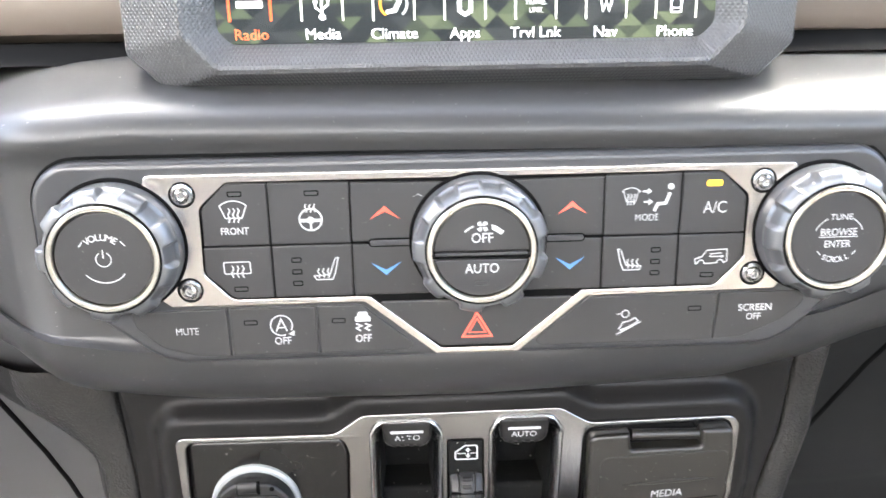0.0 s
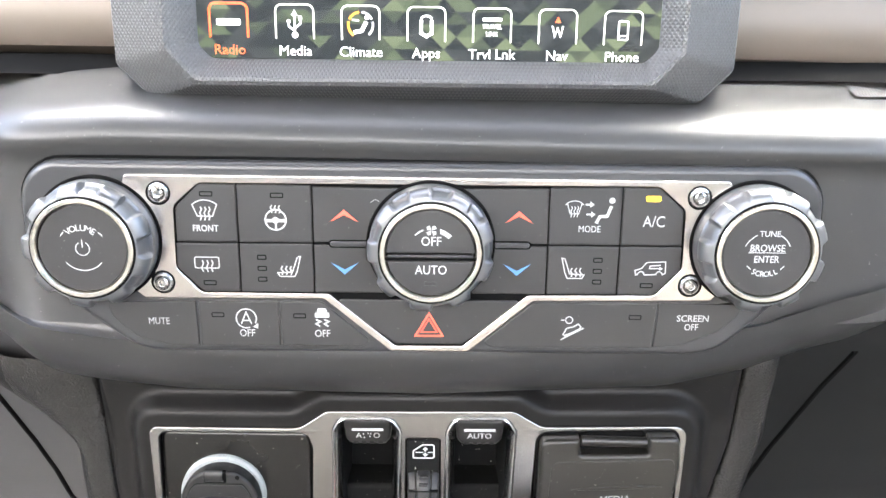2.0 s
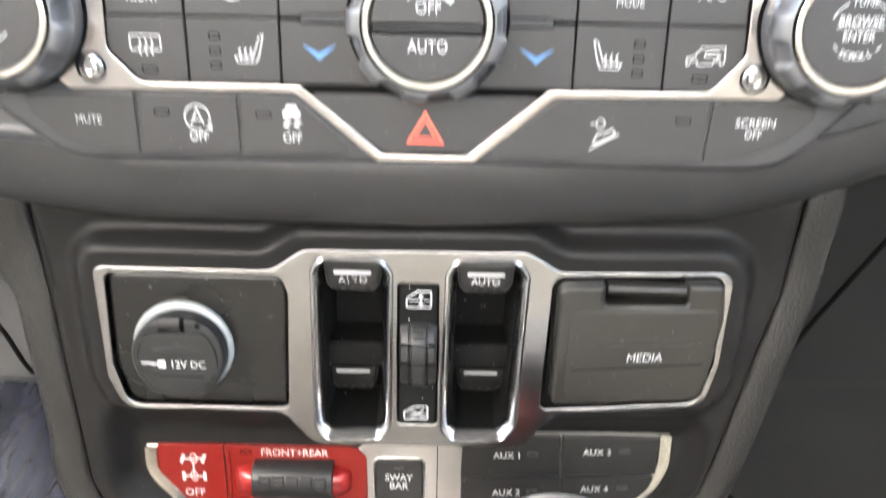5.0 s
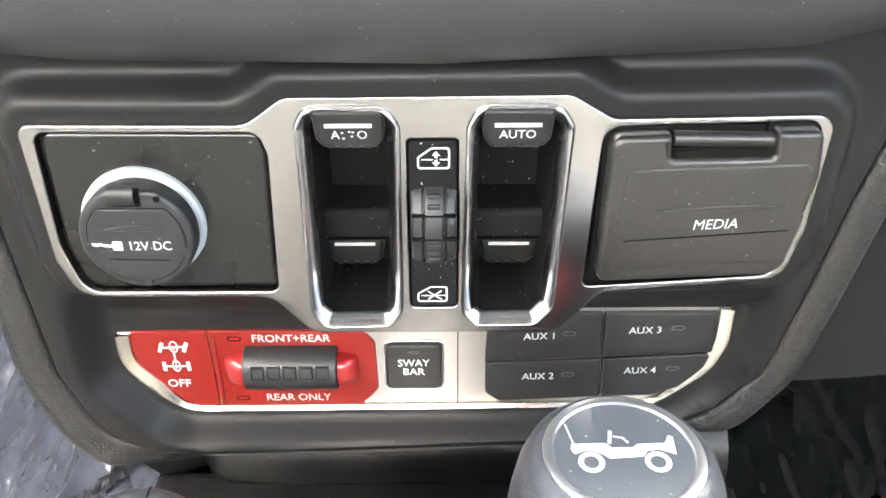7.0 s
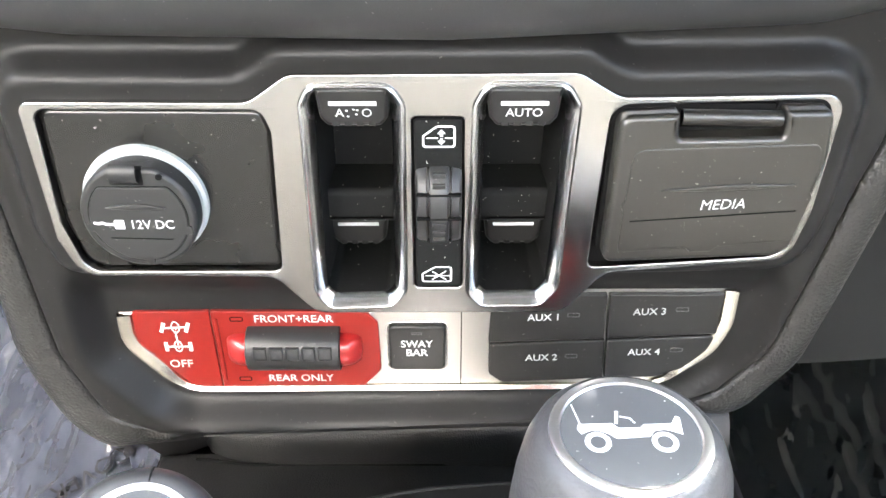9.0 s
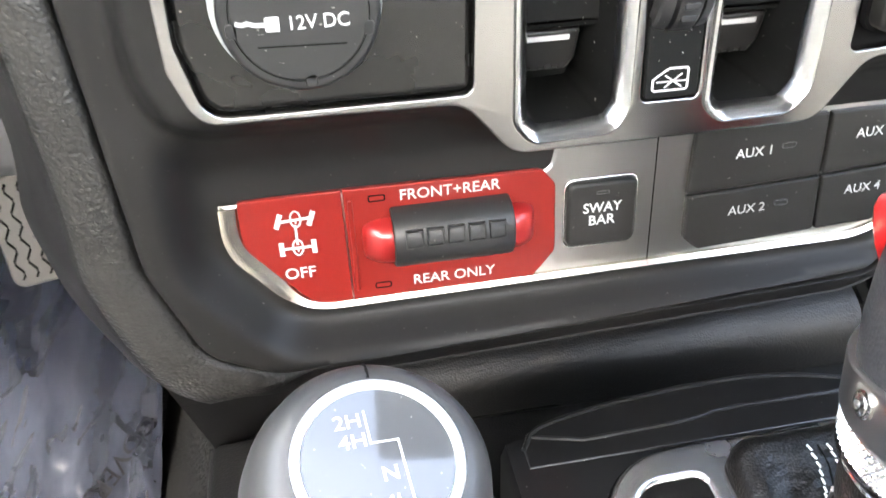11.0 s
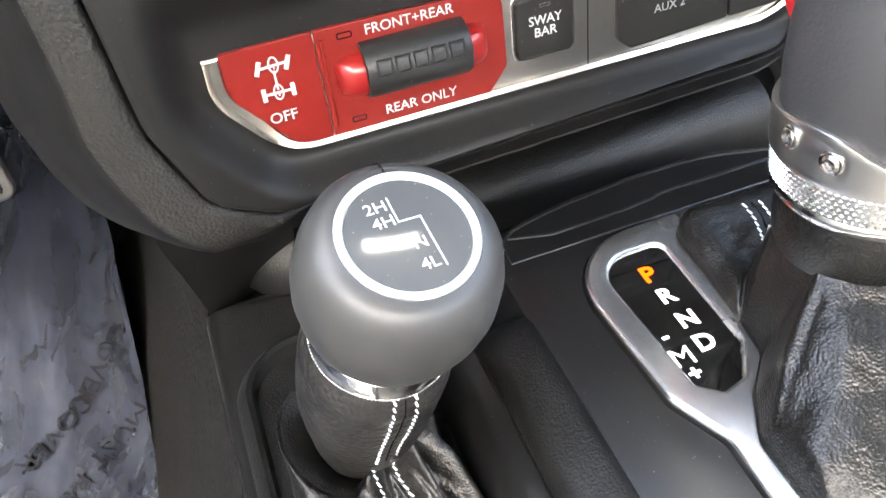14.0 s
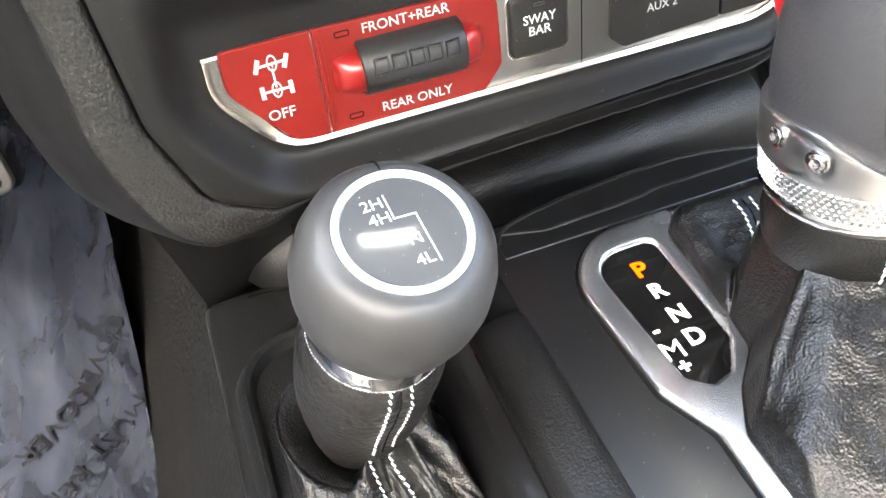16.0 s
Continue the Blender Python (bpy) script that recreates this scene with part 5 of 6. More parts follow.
def lower_base():
    t = thing("lower_switch_panel", "polished metal plate that carries the lower switches", "switch panel")
    part("metal_plate", slab(BASE_OUT, LOW, LOW + 5, 1.8, seg=5), POLISHED, t, "bright metal plate")
    part("seam", slab([(5.9, 379.4), (6.3, 379.4), (6.1, 429), (5.7, 429)], LOW - 0.05, LOW + 1, 0), GAP, t)

    # dished bright borders at both ends of the plate
    def border():
        fine = []
        loop = grown(BASE_OUT, -0.2)
        for a, b in zip(loop, loop[1:] + loop[:1]):
            steps = max(1, int((Vector(b) - Vector(a)).length / 1.0))
            fine += [(a[0] + (b[0] - a[0]) * s / steps, a[1] + (b[1] - a[1]) * s / steps) for s in range(steps)]
        first = min(range(len(fine)), key=lambda i: (fine[i][0] + 121) ** 2 + (fine[i][1] - 415) ** 2)
        fine = fine[first:] + fine[:first]
        out, inn = [], []
        for q, r in zip(fine, grown(fine, -1.0)):
            if q[1] < (415.0 if q[0] < 50 else 426):
                w = 1.9 + 3.4 * max(smooth01((-98 - q[0]) / 14), smooth01((q[0] - 84) / 12))
                out.append(q)
                inn.append((q[0] + (r[0] - q[0]) * w, q[1] + (r[1] - q[1]) * w))
            elif len(out) > 4:
                break
        rows = [[Vector((a[0] + (b[0] - a[0]) * k, LOW + y, a[1] + (b[1] - a[1]) * k)) for a, b in zip(out, inn)] for k, y in ((-0.06, 1.0), (0.0, -1.6), (0.06, -2.3), (0.14, -2.4), (0.5, -1.9), (0.92, -1.4), (1.0, -0.2))]
        return loft(rows)

    part("border", border(), CHAMPAGNE, t, "polished curved border")


lower_base()


def axle_lock():
    t = thing("axle_lock_switch", "red axle lock switch with a ribbed black rocker", "switch")
    y = LOW - 0.9
    a = rounded([(-115.8, 415.9), (-87.3, 416.2), (-86.9, 379.6), (-98, 379.6), (-116.4, 402)], [1, 0.4, 0.4, 12, 14], 7)
    b = rounded([(-86.9, 416.2), (-29.2, 415.6), (-25.0, 410.6), (-24.6, 388), (-31.6, 379.6), (-86.5, 379.6)], [0.4, 3, 3, 4, 4, 0.4], 4)
    off = part("off_button", slab(a, y, LOW + 1, 0.4), RED, t, "red button with a white axle symbol")
    hs = part("housing", slab(b, y, LOW + 1, 0.4), RED, t, "red housing")
    part("rib", slab(box_outline(-85.8, 383, -84.4, 413, 0.5), y - 0.6, y + 1, 0.4), RED, hs)
    bm = bmesh.new()
    for zz, w in ((5.6, 1), (-3.4, 0)):
        lean = 1.2 if w else 0
        ribbon(bm, [(-5.0, zz - lean * 0.2), (5.0, zz + lean * 0.2)], 1.0, 0.0)
        for s in (-1, 1):
            ribbon(bm, [(s * 5.2 - 0.9 * w, zz - 2.2), (s * 5.2 + 0.9 * w, zz + 2.2)], 1.9, 0.02)
        ribbon(bm, circle(0.25 * lean, zz + 0.2, 1.6, 24, 2.5), 0.65, 0.04, True)
        ribbon(bm, [(0.25 * lean, zz - 1.2), (0.25 * lean, zz - 0.2)], 0.6, 0.06)
    ribbon(bm, [(0, 4.0), (0, -2.4)], 0.9, 0.08)
    print_part("symbol", bm, wall_m(-100.9, y, 403.2) @ Matrix.Diagonal((0.88, 1.0, 1, 1)), PRINT, off)
    words("OFF", 3.6, wall_m(-101.2, y, 391.3), PRINT, off, "lettering", bold=0.04)
    words("FRONT+REAR", 3.3, wall_m(-56.4, y, 412.6), PRINT, hs, "lettering", bold=0.035)
    words("REAR ONLY", 3.3, wall_m(-56.0, y, 384.0), PRINT, hs, "lettering", bold=0.035)
    for z in (412.6, 383.7):
        o = box_outline(-80.0, z - 1.1, -75.0, z + 1.1, 0.7)
        part("lamp", slab(o, y - 0.1, y + 1, 0.08, [grown(o, -0.45)], seg=1), GAP, hs)
    # rocker: black ribbed drum between two red shoulders
    def shoulder(x0, x1):
        rows = []
        for k in range(13):
            s = k / 12
            x = x0 + (x1 - x0) * s
            e = math.sqrt(max(0.0, 1 - (1 - s) ** 2.6))
            rows.append([Vector((x, y + 0.6 - 7.2 * e * max(0, math.sin(radians(aa))) ** 0.7, 399.3 + 6.9 * (0.55 + 0.45 * e) * math.cos(radians(aa)))) for aa in range(0, 181, 15)])
        return loft(rows)

    part("shoulder", shoulder(-82.6, -73.0), RED_METAL, t, "glossy red shoulder")
    part("shoulder", shoulder(-31.4, -40.0), RED_METAL, t, "glossy red shoulder")
    rows = []
    for x, k in ((-74.2, 0.9), (-73.8, 0.98), (-73.2, 1.0), (-40.0, 1.0), (-39.4, 0.98), (-39.0, 0.9)):
        rows.append([Vector((x, y + 1 - 10.2 * k * math.sin(radians(aa)) ** 0.8 if 0 < aa < 180 else y + 1, 400.2 + 9.2 * k * math.cos(radians(aa)))) for aa in range(0, 181, 10)])
    drum = part("rocker", loft(rows), RUBBER, t, "ribbed black rocker drum")
    for k in range(5):
        x = -68.4 + 6.0 * k
        o = box_outline(-2.5, -2.7, 2.5, 2.7, 0.4)
        bm = slab(o, 0, 1.2, 0.3, [grown(o, -0.5)], seg=1)
        bm.transform(Matrix.Translation((x, y - 9.3, 403.0)) @ Matrix.Rotation(radians(-9), 4, "X"))
        part("rib", bm, RUBBER, drum)


axle_lock()


def sway_button():
    t = thing("sway_bar_button", "square black sway bar button with white lettering", "button")
    b = part("cap", slab(box_outline(-21.4, 388.6, 0.2, 410.0, 2.6, 5), LOW - 2.2, LOW + 1, 1.2, seg=4), KEY, t)
    part("surround", slab(box_outline(-22.2, 387.6, 1.0, 410.8, 3.2, 5), LOW - 0.3, LOW + 1, 0.3, [box_outline(-21.5, 388.5, 0.3, 410.1, 2.7, 5)]), CHROME, t)
    words("SWAY", 3.2, wall_m(-10.8, LOW - 2.2, 401.6), PRINT, b, "lettering", bold=0.06, stretch=0.95)
    words("BAR", 3.2, wall_m(-10.8, LOW - 2.2, 397.4), PRINT, b, "lettering", bold=0.06)
    o = box_outline(-12.8, 406.0, -8.8, 407.2, 0.4)
    part("lamp", slab(o, LOW - 2.3, LOW, 0.1, [grown(o, -0.3)], seg=1), PLATE, b)


sway_button()


def aux_switch(label, pts, r, tx, tz, lx, lz):
    t = thing("auxiliary_switch", "black auxiliary switch key with white lettering and a small lamp", "switch", "auxiliary switches")
    b = part("key", slab(rounded(pts, r, 5), LOW - 2.0, LOW + 1, 0.7, seg=3), KEY, t)
    words(label, 3.0, wall_m(tx, LOW - 2.0, tz, 1.5), PRINT, b, "lettering", bold=0.035)
    o = box_outline(lx - 2.4, lz - 1.0, lx + 2.4, lz + 1.0, 0.8)
    part("lamp", slab(o, LOW - 2.2, LOW, 0.15, [grown(o, -0.4)], seg=1), PLATE, b)


aux_switch("AUX 1", [(16.2, 401.9), (59.7, 403.6), (59.0, 424), (17, 424)], [0.6, 0.6, 0.6, 2], 36.4, 413.8, 47.2, 415.0)
aux_switch("AUX 2", [(16.4, 401.2), (60.0, 402.9), (61.0, 384.2), (22, 382.2), (16.6, 386.6)], [0.6, 0.6, 1, 3, 3], 36.6, 394.7, 47.9, 395.6)
aux_switch("AUX 3", [(60.5, 403.6), (101.6, 405.8), (101.8, 424), (59.8, 424)], 0.6, 75.2, 416.3, 87.0, 417.4)
aux_switch("AUX 4", [(60.7, 402.9), (101.4, 405.0), (99.6, 398.4), (92.4, 389.4), (81, 384.8), (61.6, 384.2)], [0.6, 1.5, 6, 8, 6, 1], 75.4, 397.3, 87.6, 398.3)

# ---- centre console ----
def deck(y):
    return 321 + 0.12 * (y + 15)


def on_deck(pts, up=0.0):
    return [Vector((x, y, deck(y) + up)) for x, y in pts]


def deck_plate(outline, up, down, bevel, holes=(), seg=3):
    """A plate that lies on the sloping console deck."""
    bm = slab(outline, -up, down, bevel, holes, seg, put=at_xy)
    for v in bm.verts:
        v.co.z += deck(v.co.y)
    return bm


# body under everything
def console_body():
    rows = []
    for y in [-420, -300, -200, -100, -40, 0, 28, 38]:
        rows.append([Vector((x, y, z)) for x, z in ((-46, 200), (-45.5, deck(y) - 6), (-43.8, deck(y) - 1.2), (-40, deck(y)), (-20, deck(y)), (20, deck(y) - 0.4), (60, deck(y) - 0.4), (120, deck(y) - 0.6), (140, deck(y) - 4), (148, deck(y) - 20), (152, 0))])
    return loft(rows)


structure("console_deck", console_body(), CONSOLE, "smooth dark grey deck of the centre console", "console", 50)


def console_left():
    rows = []
    for x, z in ((-158, 0), (-156, 200), (-154, 254), (-152.5, 260), (-149, 262.4), (-140, 263), (-100, 263), (-80, 263), (-60, 262.4), (0, 261), (80, 261.5), (150, 262)):
        rows.append([Vector((x, y, z + (0.03 * y if z > 100 else 0))) for y in (-420, -200, -60, 20, 80, 118, 122, 126)])
    return loft(rows)


structure("console_left_deck", console_left(), CONSOLE_GRAIN, "grained black lower deck of the console", "console", 50)


def console_slope():
    """Steps of grained trim between the low left deck and the gear deck."""
    rows = []
    for x, dz in ((-80, -60), (-77, -46), (-73, -30), (-70, -21), (-66, -17), (-61.5, -15.6)):
        rows.append([Vector((x, y, deck(y) + dz)) for y in (-420, -200, -80, -20, 8, 20)])
    return loft(rows)


structure("console_step", console_slope(), CONSOLE, "black sloping side of the console", "console", 50)


def leather_ridge():
    rows = []
    for y in [-420, -300, -200, -140, -100, -70, -40, -20, -8, 0, 5, 8]:
        f = 1.0 if y < -8 else math.sqrt(max(0.0, 1 - ((y + 8) / 16.5) ** 2))
        rows.append([Vector((-52.2 - 10.4 * math.cos(radians(a)), y, deck(y) - 12 + (10.4 * math.sin(radians(a)) ** 0.7 if 0 < a < 180 else 0) * f + (1 - math.cos(radians(a))) * 3.0)) for a in range(0, 181, 15)])
    return loft(rows)


strip = thing("console_leather_strip", "padded black leather strip along the console", "console trim")
part("pad", leather_ridge(), LEATHER_PAD, strip)
for x, dz in ((-62.4, -10.4), (-42.4, -3.6)):
    part("piping", tube([Vector((x, y, deck(y) + dz)) for y in range(-420, 9, 20)], 0.7, 8), GAP, strip, "thin dark edge piping")


# padded bar behind the low tray
def bar():
    rows = []
    for k in range(61):
        x = -130 + 284 * k / 60
        s = min(1.0, (x + 130) / 50, (154 - x) / 5)
        r = math.sqrt(max(0.0, 1 - (1 - max(0.0, s)) ** 2))
        r = (0.25 + 0.75 * r) if x < 0 else r + 0.02
        rows.append([Vector((x, 142 - 24 * r * math.cos(radians(a)), 266 + 31 * r * math.sin(radians(a)) ** 0.9)) for a in range(0, 181, 9)])
    return loft(rows)


padded_bar = thing("padded_bar", "padded black leather bar under the switch stack", "console trim")
part("pad", bar(), LEATHER_PAD, padded_bar)
part("seam", tube([Vector((-132 + 8 * k, 118.5 + 4 * smooth01((-100 + 132 - 8 * k) / 32), 266.6)) for k in range(29)], 0.9, 8), GAP, padded_bar, "dark seam along the pad's foot")
# near-black sheet behind the bar; the recess's shade is put into its colour
structure("recess_shade", loft([[Vector((x, y, z)) for y, z in ((124, 255), (165, 262), (172, 300), (160, 340), (100, 356))] for x in (-128, 0, 160)]), GAP, "black sheet for the shade in the recess under the switch stack", "console", 40)


def lip_edge(x):
    return float(np.interp(x, [-39, -36, -33, -26, -18, -6, 20, 45, 60, 71, 80], [34, 39, 41.6, 43.6, 45.2, 47.2, 49.4, 49.6, 47.6, 44.6, 42]))


lip = thing("tray_lip", "black moulded console edge with thin lips and a small notch", "console trim")
edge = [(-39 + 3.5 * k, lip_edge(-39 + 3.5 * k)) for k in range(35)]
part("edge", deck_plate([*edge, (110, 40), (112, 26), (-39, 26)], 0.5, 62, 0.7, seg=3), CONSOLE, lip)
part("rear_lip", tube([Vector((x, y - 0.7, deck(y) + 0.55)) for x, y in edge], 0.85, 8), CONSOLE, lip)
part("front_lip", tube([Vector((x, y, deck(y) + 0.5)) for x, y in ((-37, 38.4), (-19, 33.6), (12, 34.4), (24, 35.6), (26, 36.6), (37, 37.2), (39, 36.8), (75, 36.8), (100, 35.4))], 0.75, 8), CONSOLE, lip)


def cheek():
    """Front wall of the low left deck, under the padded bar."""
    return loft([[Vector((x0 + (-104 - x0) * k / 8, y + 3.2 * k * (1 - (z - 260) / 110), z)) for x0, y, z in ((-148, 74, 364), (-156.5, 80, 347), (-155, 88, 331), (-153, 98, 312), (-151.5, 110, 291), (-150.5, 123, 270), (-150, 128, 260))] for k in range(9)])


ck = structure("console_cheek", cheek(), SIDE_SMOOTH, "smooth dark front wall of the console deck", "console", 60)
part("seam", tube([(-154.6, 78.2, 347), (-150.5, 74.4, 353), (-147, 71.8, 357)], 0.4), GAP, ck)

# ---- gear selector ----
BEZEL_OUT = rounded([(-23.6, 23.4), (70, 24.0), (96, 19), (104, -10), (104, -100), (94, -128), (10, -128), (-12, -110), (-11.5, -64), (-20.0, -46)], [27, 10, 12, 12, 14, 12, 12, 12, 10, 8], 9)
BEZEL_IN = rounded([(19.4, 12), (25, 18.2), (68, 18.6), (92, 14), (99, -10), (99, -98), (90, -122), (10, -122), (-5, -108), (-4.6, -69), (3.4, -55), (14.8, -43), (16.4, -30)], [4, 5, 8, 10, 10, 12, 10, 10, 10, 8, 8, 6, 4], 5)
WINDOW = rounded([(-14.2, 12.6), (12.8, 13), (12.8, -36), (5.0, -48.2), (-3.6, -50.6), (-10.6, -44.6)], [12, 5, 4, 3, 2, 3], 8)


def selector():
    t = thing("gear_selector_surround", "satin metal gear selector surround with an illuminated gear display", "gear selector")
    part("bezel", deck_plate(BEZEL_OUT, 3.0, 4, 1.9, [grown(BEZEL_IN, -1.0), grown(WINDOW, -0.9)], 6), CHAMPAGNE_SATIN, t, "satin metal bezel")
    part("groove", deck_plate(grown(BEZEL_OUT, 0.9), 0.15, 2, 0, [grown(BEZEL_OUT, -0.4)]), GAP, t)
    w = part("window", deck_plate(grown(WINDOW, 1.6), 1.7, 2, 0), GLOSS, t, "gloss black gear display")
    tilt = Matrix.Rotation(math.atan(0.12), 4, "X")
    for s, x, y, sz, mt in (("P", 1.0, 0.8, 6.9, AMBER), ("R", 1.4, -9.8, 6.2, LIT), ("N", 2.4, -21.2, 6.2, LIT), ("D", 2.2, -31.4, 6.4, LIT), ("M", -7.4, -33.8, 7.2, LIT), ("+", -7.2, -40.6, 5.2, LIT), ("-", -8.2, -24.4, 5.0, LIT)):
        words(s, sz, Matrix.Translation((x, y, deck(y) + 1.7)) @ tilt, mt, w, "letter", bold=0.1 if s == "M" else 0.3)


CHAMPAGNE_SATIN = material("satin_aluminium", (0.88, 0.88, 0.88), 0.27, 1.0, grain=0.006, grain_size=0.6, vary=0.03)
selector()


def stitches(paths, r=0.42, length=2.6, gap=0.7):
    """Short raised threads along paths of points."""
    bm = bmesh.new()
    for path in paths:
        path = [Vector(p) for p in path]
        run, on, acc = [], True, 0.0
        for p, q in zip(path, path[1:]):
            d = (q - p).length
            steps = max(1, int(d / 0.35))
            for k in range(steps):
                x = p.lerp(q, k / steps)
                if on:
                    run.append(x)
                acc += d / steps
                if on and acc > length:
                    if len(run) > 2:
                        m = len(run) // 2
                        side = Vector((0.3, 0, 0))
                        tube([run[0] - side, run[m], run[-1] + side], [r * 0.85, r, r * 0.85], 6, bm)
                    run, on, acc = [], False, 0.0
                elif not on and acc > gap:
                    on, acc = True, 0.0
    return bm


# ---- automatic gear lever ----
GEAR_TOP = Vector((46.0, -42.0, 448.0))
GEAR_AXIS = Vector((0.0, -0.02, 1.0))


def gear_lever():
    t = thing("gear_lever", "automatic gear lever with a black leather knob and knurled metal collar", "gear lever")
    m = tilt_to(GEAR_TOP, GEAR_AXIS)
    prof = [(24.0, -62), (27.6, -56), (29.0, -50), (29.7, -40), (29.4, -28), (28.4, -18), (26.8, -9), (24.6, -3.2), (22.6, -0.8), (20.8, 0.2), (19.2, 0.5)]
    part("knob", moved(lathe(prof, 96), m), KNOB_LEATHER, t, "dark leather knob")
    part("badge_ring", moved(lathe([(20.8, -0.2), (20.5, 0.7), (19.8, 1.0), (18.2, 0.9), (17.7, 0.5), (17.6, -1)], 72), m), COLLAR, t, "bright ring round the badge")
    d = part("badge", moved(lathe([(18.0, 0.3), (17.4, 0.5), (0, 0.7)], 64), m), DISC, t, "dark glossy badge")
    bm = bmesh.new()
    ribbon(bm, circle(-8.2, -3.6, 2.5, 24), 1.5, 0.0, True)
    ribbon(bm, circle(7.6, -3.6, 2.5, 24), 1.5, 0.0, True)
    blob(bm, [(-12.6, 0.4), (-12.2, 2.0), (-4.0, 2.3), (-2.6, 0.8), (2.6, 0.9), (3.6, 1.9), (10.4, 2.2), (11.8, 4.6), (12.8, 4.2), (12.4, -1.4), (10.6, -0.6), (8.4, 0.2), (5.8, -0.2), (4.4, -2.0), (-3.6, -2.6), (-5.2, -1.2), (-7.2, -0.2), (-9.6, -0.2), (-11.8, -1.2)], 0.03)
    ribbon(bm, [(-11.6, 1.6), (-13.0, 8.4)], 0.45, 0.05)
    ribbon(bm, [(-3.0, 2.0), (-2.2, 6.2)], 1.0, 0.07)
    ribbon(bm, [(-1.8, 4.4), (0.6, 3.8), (1.6, 2.2)], 0.6, 0.09)
    print_part("emblem", bm, m @ Matrix.Translation((0, 0.6, 0.7)) @ Matrix.Diagonal((1.06, 1.1, 1, 1)), PRINT, d)
    # collar: satin band with a wavy upper edge and an oval recess for two screws, knurled ring and foot
    cx, cy = 45.5, -41.0

    def on_collar(deg, r, z):
        return Vector((cx + r * math.cos(radians(deg)), cy + r * math.sin(radians(deg)), z))

    def collar_top(deg):
        return float(np.interp(deg % 360, [0, 60, 120, 154, 175, 190, 206, 222, 236, 270, 310, 360], [394, 398, 399, 399.5, 402, 402.5, 401.6, 397, 393.6, 391.6, 392, 394]))

    rows = []
    for k in range(145):
        deg = 2.5 * k
        top = sum(collar_top(deg + d) for d in (-8, -4, 0, 4, 8)) / 5
        row = []
        for s, r in ((0.0, 28.0), (0.0, 29.5), (0.05, 29.9), (0.2, 30.0), (0.35, 30.1), (0.5, 30.2), (0.65, 30.3), (0.8, 30.4), (0.93, 30.5), (0.985, 30.3), (1.0, 29.8), (0.97, 28.0)):
            z = 386.2 + (top - 386.2) * s
            u, w = (deg - 186) / 23.0, (z - 394.6 + 0.02 * (deg - 186)) / 5.0
            dent = smooth01((1.0 - math.sqrt(u ** 4 + w * w)) / 0.22)
            row.append(on_collar(deg, r - 1.3 * dent, z))
        rows.append(row)
    col = part("collar", loft(rows), COLLAR, t, "satin metal collar with an oval recess")
    for deg in (172, 200):
        n_ = Vector((math.cos(radians(deg)), math.sin(radians(deg)), 0.05))
        part("screw", moved(lathe([(3.5, -0.6), (3.4, 0.5), (2.9, 0.8), (2.7, 0.3), (2.5, 1.2), (1.6, 1.7), (1.2, 1.6), (1.0, 0.7), (0, 0.7)], 28), tilt_to(on_collar(deg, 29.0, 394.8 - 0.025 * (deg - 172)), n_)), STEEL, col, "bright socket screw")
    bm = bmesh.new()
    n_row, n_col = 6, 92
    part("knurl_core", lathe_at(cx, cy, [(27.0, 386.4), (28.9, 386.2), (28.2, 377), (26, 376.8)]), COLLAR, t)
    for j in range(n_row):
        z0 = 377.3 + 1.47 * j
        r = 28.25 + 0.075 * (z0 - 377)
        for i in range(n_col):
            a0 = 360 / n_col * (i + 0.5 * (j % 2))
            h = 180 / n_col * 0.96
            base = [bm.verts.new(on_collar(a0 + h * dx, r, z0 + 0.74 + 0.86 * dz)) for dx, dz in ((-1, 0), (0, -1), (1, 0), (0, 1))]
            tip = [bm.verts.new(on_collar(a0 + 0.4 * h * dx, r + 0.62, z0 + 0.74 + 0.34 * dz)) for dx, dz in ((-1, 0), (0, -1), (1, 0), (0, 1))]
            bridge(bm, base, tip)
            bm.faces.new(tip)
    part("knurled_ring", bm, CHROME, t, "bright knurled ring", 1)
    part("foot_ring", lathe_at(cx, cy, [(26.0, 373), (27.6, 373.2), (28.4, 374.2), (28.6, 376), (28.2, 377.2), (26, 377.4)]), CHROME, t, "plain polished ring")
    # trigger on the forward face, standing off further towards its top
    rows = []
    for z, out, w in ((403, 0.0, 1.0), (406, 1.6, 4.0), (412, 4.6, 7.2), (418, 7.0, 8.6), (424, 8.8, 9.2), (429, 9.6, 9.2), (431.5, 9.2, 8.6), (433, 7.4, 7.4), (433.4, 4.0, 6.0)):
        row = []
        for s in [-1 + j / 8 for j in range(17)]:
            r = 28.6 + out * (1 - abs(s) ** 5) ** 0.5
            row.append(on_collar(97 + math.degrees(w * s / 29), r, z - 4 * (z - 403) / 30))
        rows.append(row)
    part("release_button", loft(rows), RED_GLOSS, t, "red release trigger on the knob")


def lathe_at(x, y, profile, n=96):
    return moved(lathe(profile, n), Matrix.Translation((x, y, 0)))


RED_GLOSS = material("red_gloss", (0.5, 0.01, 0.012), 0.3, coat=0.4)
gear_lever()


